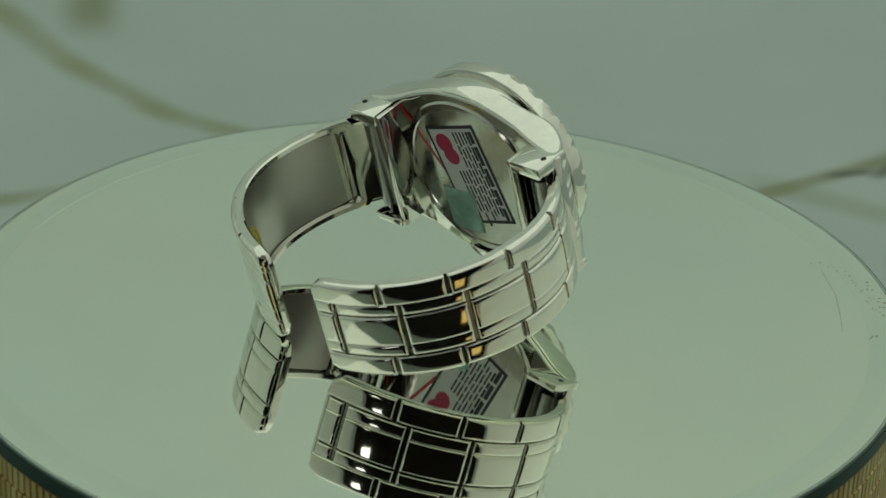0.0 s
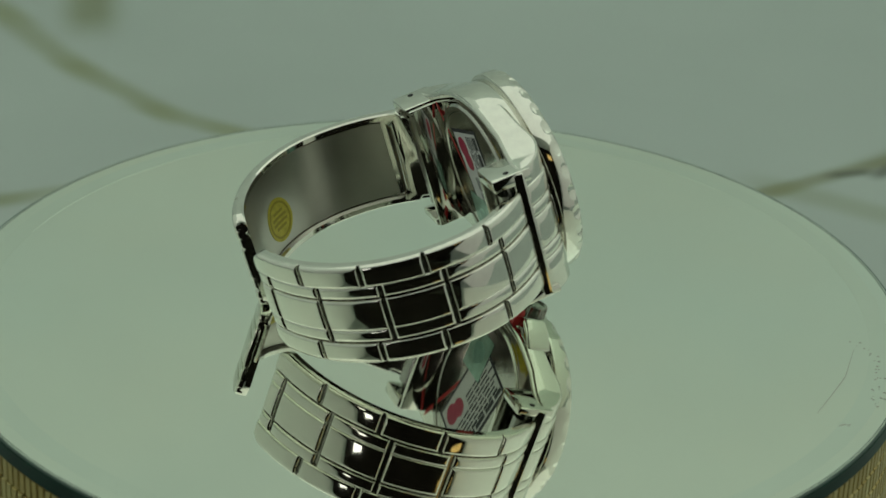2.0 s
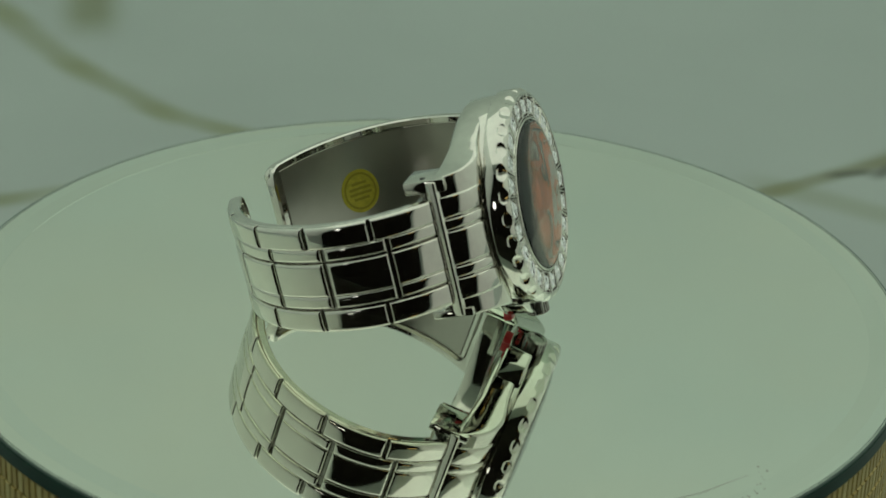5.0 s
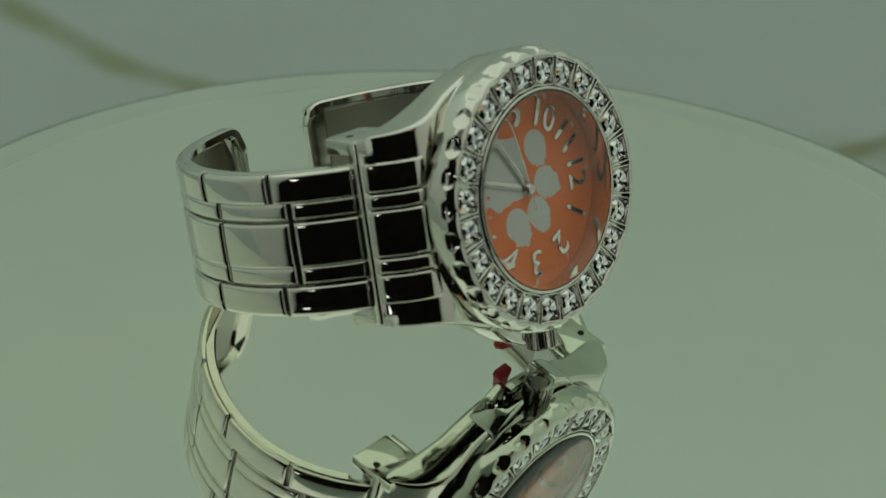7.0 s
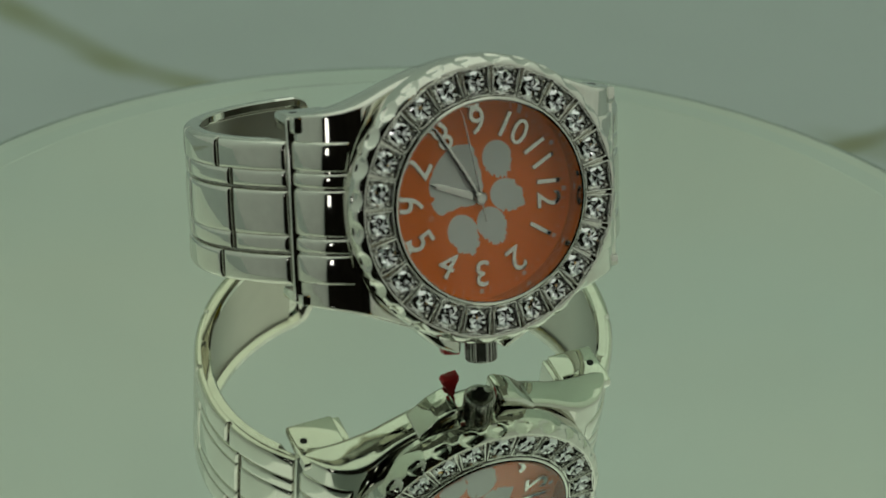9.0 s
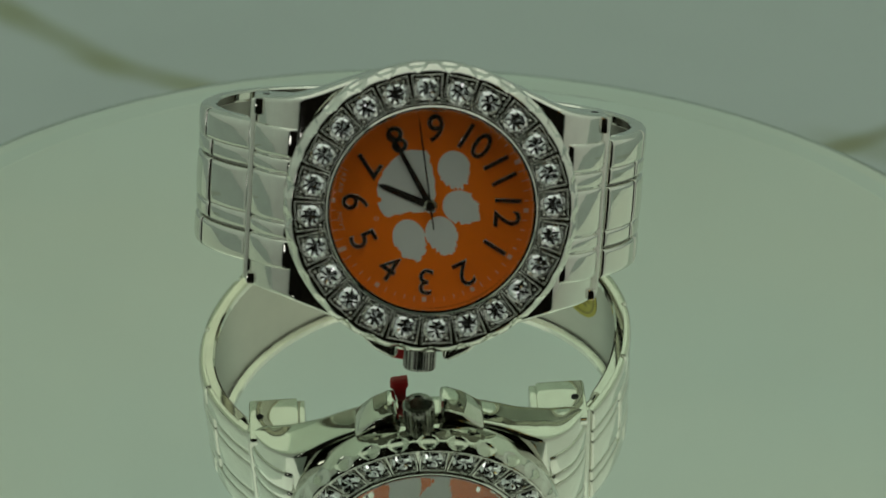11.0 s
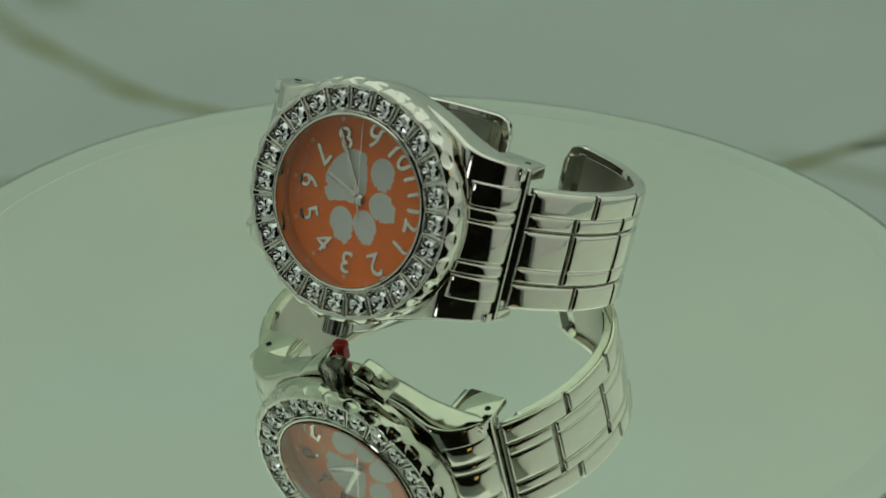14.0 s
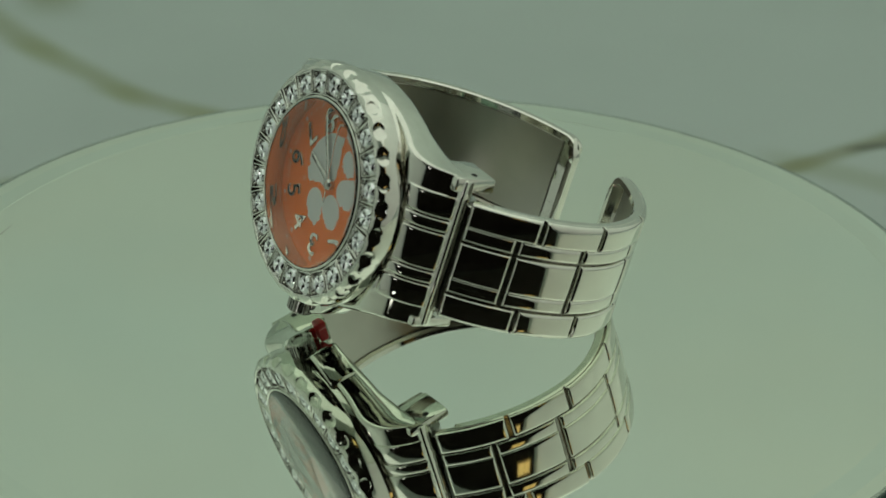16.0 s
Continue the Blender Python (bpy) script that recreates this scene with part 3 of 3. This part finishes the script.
    for k in range(24):
        a = radians(5.7 + 15 * k)
        turn = Matrix.Rotation(a, 4, "Z")
        f = new("stone_frame", frame_mesh)
        f.parent, f.matrix_basis = ring, turn
        c = new("stone_cup", cup_mesh)
        c.parent, c.matrix_basis = ring, turn
        s = new("crystal", stones[k % 4])
        s.parent = ring
        s.matrix_basis = turn @ Matrix.Translation((0.01668, 0, 0)) @ Matrix.Rotation(rng.uniform(0, 6.28), 4, "Z") @ Matrix.Rotation(rng.uniform(-0.08, 0.08), 4, "X")
        tagged(s, "round faceted clear crystal")
        for px, py in ((-1.38, -1.38), (1.38, -1.42), (1.38, 1.42), (-1.38, 1.38)):
            p = new("prong", prong_mesh)
            p.parent = f
            p.matrix_basis = Matrix.Translation(((16.68 + px) * MM, py * MM, -0.22 * MM))
    return ring


BEZEL = bezel()

# ---- the dial ----
DIAL_Z = -4.30
DIAL = part("dial", disc(14.0, DIAL_Z - 0.4, DIAL_Z, 128), ORANGE, WATCH, "bright orange lacquered dial")


def clock_xy(degrees_from_twelve, r):
    a = radians(-degrees_from_twelve)
    return r * math.cos(a), r * math.sin(a)


def text_part(name, body, size, extrude, bevel, mat, parent, m, label=""):
    cu = bpy.data.curves.new(name, "FONT")
    cu.body, cu.size, cu.extrude, cu.bevel_depth, cu.bevel_resolution = body, size, extrude, bevel, 2
    cu.align_x, cu.align_y, cu.resolution_u = "CENTER", "CENTER", 4
    tmp = bpy.data.objects.new("letters", cu)
    me = bpy.data.meshes.new_from_object(tmp)
    bpy.data.objects.remove(tmp)
    me.materials.clear()
    me.materials.append(mat)
    ob = new(name, me)
    ob.parent, ob.matrix_basis = parent, m
    return tagged(ob, label) if label else ob


for hour in range(1, 13):
    ang = hour * 30
    x, y = clock_xy(ang, 10.4)
    # letters' up: outwards, but inwards from four to eight
    turn = -ang + (90 if 4 <= hour <= 8 else -90)
    m = Matrix.Translation((x * MM, y * MM, (DIAL_Z + 0.12) * MM)) @ Matrix.Rotation(radians(turn), 4, "Z")
    text_part("numeral", str(hour), 5.1 * MM, 0.10 * MM, 0.07 * MM, CHROME, DIAL, m, "raised chrome numeral")
    x, y = clock_xy(ang, 13.05)
    q = box(-0.3, 0.3, -0.3, 0.3, 0.0, 0.04)
    bmesh.ops.rotate(q, verts=q.verts, cent=(0, 0, 0), matrix=Matrix.Rotation(radians(-ang), 3, "Z"))
    bmesh.ops.translate(q, verts=q.verts, vec=(x, y, DIAL_Z))
    part("hour_marker", q, TICK_PRINT, DIAL)
ticks = bmesh.new()
for k in range(60):
    if k % 5:
        a = radians(-6 * k)
        c, s = math.cos(a), math.sin(a)
        vs = [ticks.verts.new((r * c - w * s, r * s + w * c, DIAL_Z + z)) for z in (0.0, 0.03) for r, w in ((12.75, -0.045), (13.35, -0.045), (13.35, 0.045), (12.75, 0.045))]
        ticks.faces.new(vs[4:])
        for q in range(4):
            ticks.faces.new((vs[q], vs[(q + 1) % 4], vs[4 + (q + 1) % 4], vs[4 + q]))
part("minute_track", ticks, TICK_PRINT, DIAL, "fine printed minute track")
for word, mid_deg in (("JAPAN", 193.5), ("MOVT", 166.5)):
    for k, ch in enumerate(word):
        d = mid_deg - (k - (len(word) - 1) / 2) * 3.3
        x, y = clock_xy(d, 12.35)
        m = Matrix.Translation((x * MM, y * MM, (DIAL_Z + 0.02) * MM)) @ Matrix.Rotation(radians(-d + 90), 4, "Z")
        text_part("letter", ch, 0.85 * MM, 0.01 * MM, 0.0, TICK_PRINT, DIAL, m)


def rag(cx, cy, rx, ry, tilt, seed, ragged, n=72, point=0.0):
    """A leaf-like blot with a torn lower edge; ragged is the span, in degrees, that is torn."""
    rng = random.Random(seed)
    out = []
    for k in range(n):
        a = 360 * k / n
        r = 1.0 + point * max(0.0, math.cos(radians(a - 270))) ** 4
        if ragged[0] <= a <= ragged[1]:
            r += rng.uniform(-0.15, 0.08)
        x, y = rx * r * math.cos(radians(a)), ry * r * math.sin(radians(a))
        c, s = math.cos(radians(tilt)), math.sin(radians(tilt))
        out.append((cx + x * c - y * s, cy + x * s + y * c))
    return out


def on_dial(px, py):
    """From the upright sketch of the dial (twenty-seven units a millimetre, the hub at 450, 420) to the dial."""
    dx, dy = (px - 450) / 27.0, (420 - py) / 27.0
    return dx * 0.9956 - dy * 0.094, dy * 0.9956 + dx * 0.094


for px, py, rx, ry, tilt, seed, pt in ((543, 288, 2.25, 2.6, 20, 1, 0.10), (562, 430, 2.25, 2.55, 62, 2, 0.20), (488, 530, 2.15, 2.6, 28, 3, 0.20), (369, 541, 2.25, 2.75, 25, 4, 0.22)):
    cx, cy = on_dial(px, py)
    part("paw_toe", prism(rag(cx, cy, rx, ry, tilt, seed, (190, 360), point=pt), DIAL_Z, DIAL_Z + 0.03), WHITE_PRINT, DIAL, "white ragged paw toe print")
pad = [on_dial(*q) for q in ((385, 208), (415, 212), (441, 214), (455, 236), (452, 255), (462, 275), (463, 300), (471, 325), (468, 352), (473, 380), (460, 410), (448, 436), (425, 443), (385, 444),
                            (378, 438), (352, 443), (340, 449), (318, 447), (298, 458), (280, 452), (262, 425), (256, 402), (268, 398), (272, 385), (258, 378), (255, 350), (262, 320), (276, 300),
                            (280, 285), (298, 265), (312, 248), (335, 230), (360, 214))]
part("paw_pad", prism(pad, DIAL_Z, DIAL_Z + 0.03), WHITE_PRINT, DIAL, "white ragged paw pad print")
rx_, ry_ = on_dial(250, 460)
bm_r = lathe([(0.22, 0.0), (0.22, 0.03), (0.32, 0.03), (0.32, 0.0)], 20)
bmesh.ops.translate(bm_r, verts=bm_r.verts, vec=(rx_, ry_, DIAL_Z))
part("print_ring", bm_r, TICK_PRINT, DIAL)


def hand(name, deg, length, tail, w0, w1, z, mat, label):
    out = [(-tail, -w0 * 0.7), (0, -w0), (length * 0.86, -w1), (length, 0), (length * 0.86, w1), (0, w0), (-tail, w0 * 0.7)]
    bm = bmesh.new()
    lo = [bm.verts.new((x, y, z)) for x, y in out]
    hi = [bm.verts.new((x, y, z + 0.10)) for x, y in out]
    ridge = [bm.verts.new((x, 0, z + 0.10 + w0 * 0.12)) for x in (-tail, 0, length * 0.86)]
    grid_faces(bm, [lo, hi], close_v=True)
    bm.faces.new(lo)
    for f in ((hi[0], hi[1], ridge[1], ridge[0]), (hi[1], hi[2], ridge[2], ridge[1]), (hi[2], hi[3], ridge[2]), (hi[3], hi[4], ridge[2]), (hi[4], hi[5], ridge[1], ridge[2]), (hi[5], hi[6], ridge[0], ridge[1]), (hi[6], hi[0], ridge[0])):
        bm.faces.new(f)
    bmesh.ops.rotate(bm, verts=bm.verts, cent=(0, 0, 0), matrix=Matrix.Rotation(radians(-deg), 3, "Z"))
    return part(name, bm, mat, WATCH, label)


hand("hour_hand", 199.5, 7.9, 0.9, 0.55, 0.42, DIAL_Z + 0.15, HAND_METAL, "tapered steel hour hand")
hand("minute_hand", 238.0, 12.4, 1.0, 0.46, 0.27, DIAL_Z + 0.42, HAND_METAL, "long steel minute hand")
hand("second_hand", 259.0, 12.6, 3.3, 0.13, 0.10, DIAL_Z + 0.70, HAND_METAL, "thin steel second hand")
part("hand_hub", disc(0.95, DIAL_Z, DIAL_Z + 0.95, 32, 0.3), HAND_METAL, WATCH, "round steel hand hub", smooth=True, sharp=30)

# domed glass over the dial
rows_g = []
bm_g = bmesh.new()
N_G = 96
outer = [(13.98, -0.2)] + [(13.98 * math.sin(t), 0.25 + 0.85 * math.cos(t)) for t in [math.pi / 2 * (1 - k / 12) for k in range(12)]]
inner = [(13.98, -0.6), (9.0, -0.6), (4.5, -0.6)]
for prof_g in (outer, inner):
    rr = [[bm_g.verts.new((r * math.cos(2 * math.pi * k / N_G), r * math.sin(2 * math.pi * k / N_G), z)) for k in range(N_G)] for r, z in prof_g]
    grid_faces(bm_g, rr, close_v=True)
    cap = bm_g.verts.new((0, 0, 1.1 if prof_g is outer else -0.6))
    for k in range(N_G):
        bm_g.faces.new((rr[-1][k], rr[-1][(k + 1) % N_G], cap))
    rows_g.append(rr[0])
grid_faces(bm_g, rows_g, close_v=True)
CRYSTAL_GLASS = part("crystal_glass", bm_g, GLASS, WATCH, "clear domed watch glass", smooth=True, sharp=60)
CRYSTAL_GLASS.visible_shadow = False

# crown, its guards and the red stop
def crown():
    bm = bmesh.new()
    n = 96
    rows = []
    for y, r, rib in ((-19.0, 1.2, 0), (-20.3, 1.2, 0), (-20.35, 2.0, 0), (-20.6, 2.3, 1), (-23.2, 2.3, 1), (-23.5, 2.05, 0.3), (-23.6, 1.5, 0), (-23.3, 1.3, 0)):
        row = []
        for k in range(n):
            a = 2 * math.pi * k / n
            q = r - 0.16 * rib * (1 if (k // 2) % 2 else 0)
            row.append(bm.verts.new((q * math.cos(a), y, -5.0 + q * math.sin(a))))
        rows.append(row)
    grid_faces(bm, rows, close_v=True)
    bm.faces.new(rows[0])
    bm.faces.new(rows[-1])
    return part("crown", bm, CROWN_METAL, WATCH, "fluted steel winding crown")


crown()
for side in (1, -1):
    out = [(side * 3.1, -18.2), (side * 3.2, -21.9), (side * 4.0, -22.1), (side * 6.6, -20.8), (side * 9.4, -18.2), (side * 9.0, -16.5)]
    g_bm = prism(out, -9.6, -4.4)
    bmesh.ops.bevel(g_bm, geom=list(g_bm.edges), offset=0.5, segments=2, affect="EDGES", profile=0.5)
    part("crown_guard", g_bm, CHROME, WATCH, smooth=True, sharp=45)
stop = prism([(-3.7, -23.2), (-1.3, -23.5), (-1.2, -22.4), (-1.8, -21.8), (-1.6, -19.6), (-3.0, -19.6), (-3.1, -21.8), (-3.9, -22.3)], -10.8, -9.3)
bmesh.ops.bevel(stop, geom=list(stop.edges), offset=0.2, segments=2, affect="EDGES", profile=0.5)
part("crown_stop", stop, RED_PLASTIC, WATCH, "red plastic crown stop tab", smooth=True, sharp=40)

# stickers on the caseback
def flat_on_back(name, outline, depth, mat, parent, label=""):
    return part(name, prism(outline, -10.95 - depth, -10.9), mat, parent, label)


def tilted_rect(cx, cy, w, h, deg):
    c, s = math.cos(radians(deg)), math.sin(radians(deg))
    return [(cx + x * c - y * s, cy + x * s + y * c) for x, y in ((-w / 2, -h / 2), (w / 2, -h / 2), (w / 2, h / 2), (-w / 2, h / 2))]


LT = -16.5
LABEL = flat_on_back("label_border", tilted_rect(0.6, 0.6, 14.0, 22.0, LT), 0.05, INK, WATCH, "paper caseback label with a dark border")
flat_on_back("label_paper", tilted_rect(0.6, 0.6, 12.6, 20.6, LT), 0.09, PAPER, LABEL, "white label paper")


def label_xy(u, v):
    c, s = math.cos(radians(LT)), math.sin(radians(LT))
    return 0.6 + u * c - v * s, 0.6 + u * s + v * c


for du, dv, r in ((3.3, 7.2, 2.2), (2.7, 4.4, 2.0)):
    cx, cy = label_xy(du, dv)
    flat_on_back("label_emblem", [(cx + r * math.cos(k * math.pi / 12), cy + r * math.sin(k * math.pi / 12)) for k in range(24)], 0.12 + 0.01 * dv / 6, RED_INK, LABEL, "red emblem blot")
rng_l = random.Random(21)
for k in range(9):
    u = -5.4 + k * 0.98
    v_end = 9.6 if k < 6 else 1.0
    thick = 1.0 if k == 0 else 0.62 if k == 1 else 0.42
    v = v_end
    while v > -9.0 + (0.8 * (k % 3)):
        ln = rng_l.uniform(1.4, 3.4) * (1.5 if k == 0 else 1.0)
        cx, cy = label_xy(u, v - ln / 2)
        flat_on_back("text_bar", tilted_rect(cx, cy, thick, ln, LT), 0.13, INK, LABEL)
        v -= ln + (0.7 if k == 0 else 0.45)
flat_on_back("hologram_sticker", tilted_rect(4.6, -8.8, 8.2, 9.4, -4), 0.16, HOLO, WATCH, "greenish hologram sticker")
flat_on_back("hologram_disc", [(4.4 + 2.3 * math.cos(k * math.pi / 16), -9.0 + 2.3 * math.sin(k * math.pi / 16)) for k in range(32)], 0.19, HOLO_DARK, WATCH, "round greenish seal")
flat_on_back("red_line", tilted_rect(11.0, 5.0, 0.7, 20.5, -34), 0.03, RED_PLASTIC, WATCH, "thin red plastic strip")

# round yellow seal inside the cuff
def on_lining(u, v, lift):
    """A place on the lining of the twelve o'clock arm, u millimetres along it and v across."""
    x, z = on_cuff(1, -31.2 - u / 0.515, 1.55 + lift)
    return x, YC - 2.4 + v, z


def seal_disc(r0, r1, lift0, lift1):
    bm = bmesh.new()
    rows = []
    for r, lf in ((r0, lift0), (r0, lift1), ((r0 + r1) / 2, lift1), (r1, lift1), (r1, lift0)):
        rows.append([bm.verts.new(on_lining(r * math.cos(2 * math.pi * k / 48), r * math.sin(2 * math.pi * k / 48), lf)) for k in range(48)])
    grid_faces(bm, rows, close_v=True)
    return bm


SEAL = part("round_seal", seal_disc(0.05, 4.6, -0.1, 0.10), GOLD_FOIL, WATCH, "round yellow foil seal", smooth=True, sharp=40)
part("seal_ring", seal_disc(3.5, 3.95, 0.05, 0.15), GOLD_FOIL_DARK, SEAL, smooth=True, sharp=40)
for k in range(4):
    half = (1.9, 2.7, 2.6, 1.8)[k]
    v0 = -1.9 + k * 1.1
    bm_b = bmesh.new()
    rows_b = [[bm_b.verts.new(on_lining(-half + 2 * half * q / 8, v, lf)) for v, lf in ((v0, 0.05), (v0, 0.15), (v0 + 0.55, 0.15), (v0 + 0.55, 0.05))] for q in range(9)]
    grid_faces(bm_b, rows_b, close_v=True)
    part("seal_bar", bm_b, GOLD_FOIL_DARK, SEAL)

# scratches on the mirror, near its rim
def scratch(points, w):
    bm = bmesh.new()
    rows = []
    for k, (x, y) in enumerate(points):
        q = points[min(k + 1, len(points) - 1)]
        p = points[max(k - 1, 0)]
        d = Vector((q[0] - p[0], q[1] - p[1])).normalized()
        ww = 0.5 * w * (0.4 if k in (0, len(points) - 1) else 1.0)
        rows.append([bm.verts.new((x - d.y * sgn * ww, y + d.x * sgn * ww, 0.00004)) for sgn in (-1, 1)])
    grid_faces(bm, rows)
    part("scratch", bm, SMEAR, TURNTABLE, scale=1)


rng_s = random.Random(11)
scratch([(0.0815, 0.0108), (0.0816, -0.0002), (0.0803, -0.008), (0.0788, -0.0159)], 0.00010)


def flecks(points, count, spread, size):
    """Dried specks strewn along a line on the mirror."""
    for k in range(count):
        u = (k + rng_s.random()) / count * (len(points) - 1)
        q = min(int(u), len(points) - 2)
        f = u - q
        cx = points[q][0] + (points[q + 1][0] - points[q][0]) * f + rng_s.gauss(0, spread)
        cy = points[q][1] + (points[q + 1][1] - points[q][1]) * f + rng_s.gauss(0, spread)
        bm = bmesh.new()
        a0 = rng_s.random() * 6.28
        r = size * rng_s.uniform(0.5, 1.3)
        rim = [(cx + r * rng_s.uniform(0.5, 1.2) * math.cos(a0 + 1.047 * n), cy + 0.6 * r * rng_s.uniform(0.5, 1.2) * math.sin(a0 + 1.047 * n)) for n in range(6)]
        bm.faces.new([bm.verts.new((x, y, 0.00004)) for x, y in rim])
        part("speck", bm, SMEAR, TURNTABLE, scale=1)


flecks([(0.0809, 0.0144), (0.0851, 0.0101), (0.087, 0.004), (0.0877, -0.0037), (0.0885, -0.0097)], 26, 0.0004, 0.00028)
flecks([(0.0893, 0.0055), (0.0899, 0.0007), (0.0896, -0.0037), (0.0889, -0.0076)], 10, 0.0004, 0.00036)
flecks([(0.083, -0.019), (0.0851, -0.0175)], 7, 0.0004, 0.00030)


# ---- mosaic pieces of the turntable's drum ----
def mosaic():
    r = PLATE_R - 0.0016
    n = 300
    step = 2 * math.pi / n
    w = r * step * 0.5 - 0.00016
    h = 0.0046
    bm = bmesh.new()
    vs = []
    for d, q in ((0.0, 1.0), (0.0006, 1.0), (0.0009, 0.8)):
        vs.append([bm.verts.new((r + d, sy_ * w * q, sz_ * (h / 2 - 0.0002) * (1 if q == 1 else 0.93))) for sy_, sz_ in ((-1, -1), (1, -1), (1, 1), (-1, 1))])
    grid_faces(bm, vs, close_v=True)
    bm.faces.new(vs[-1])
    me = to_mesh("mosaic_tile", bm, TILE)
    for k in range(n):
        t = new("mosaic_tile", me)
        t.parent = TURNTABLE
        t.matrix_basis = Matrix.Rotation(k * step, 4, "Z") @ Matrix.Translation((0, 0, -0.0038 - h / 2))
    # the lower courses, joined
    coords, faces = [], []
    base = [tuple(v.co) for v in me.vertices]
    polys = [tuple(p.vertices) for p in me.polygons]
    for row in range(1, 8):
        for k in range(n):
            a = k * step + (row % 2) * step * 0.5
            c, s = math.cos(a), math.sin(a)
            o = len(coords)
            zc = -0.0038 - h * (row + 0.5)
            coords += [(x * c - y * s, x * s + y * c, z + zc) for x, y, z in base]
            faces += [tuple(i + o for i in p) for p in polys]
    low = bpy.data.meshes.new("lower_mosaic")
    low.from_pydata(coords, [], faces)
    low.materials.append(TILE)
    ob = new("lower_mosaic", low)
    ob.parent = TURNTABLE
    tagged(ob, "gold mosaic tiles in close courses", kind="stuff")


mosaic()


# ---- what moves ----
WATCH_M = Matrix(((-0.64040, -0.25076, 0.72595, 0.01656), (0.76544, -0.13067, 0.63010, 0.01265), (-0.06314, 0.95919, 0.27562, 0.02677), (0, 0, 0, 1)))


cam.data.dof.focus_object = TURNTABLE


def table_angle(t):
    """The turntable's angle between its rows, on a smooth curve."""
    k = max(q for q in range(len(SPIN) - 1) if SPIN[q][0] <= t)
    (t0, a0), (t1, a1) = SPIN[k], SPIN[k + 1]

    def rate(q):
        lo, hi = SPIN[max(q - 1, 0)], SPIN[min(q + 1, len(SPIN) - 1)]
        return (hi[1] - lo[1]) / (hi[0] - lo[0])
    h = t1 - t0
    u = (t - t0) / h
    return (a0 * (1 + 2 * u) * (1 - u) ** 2 + rate(k) * h * u * (1 - u) ** 2 + a1 * u * u * (3 - 2 * u) + rate(k + 1) * h * u * u * (u - 1))


def motions():
    times = [q * 0.25 for q in range(65)]
    spin = [(t, Matrix.Rotation(radians(table_angle(t)), 4, "Z")) for t in times]
    walk(TURNTABLE, spin)
    walk(WATCH, [(t, m @ WATCH_M) for t, m in spin])


motions()
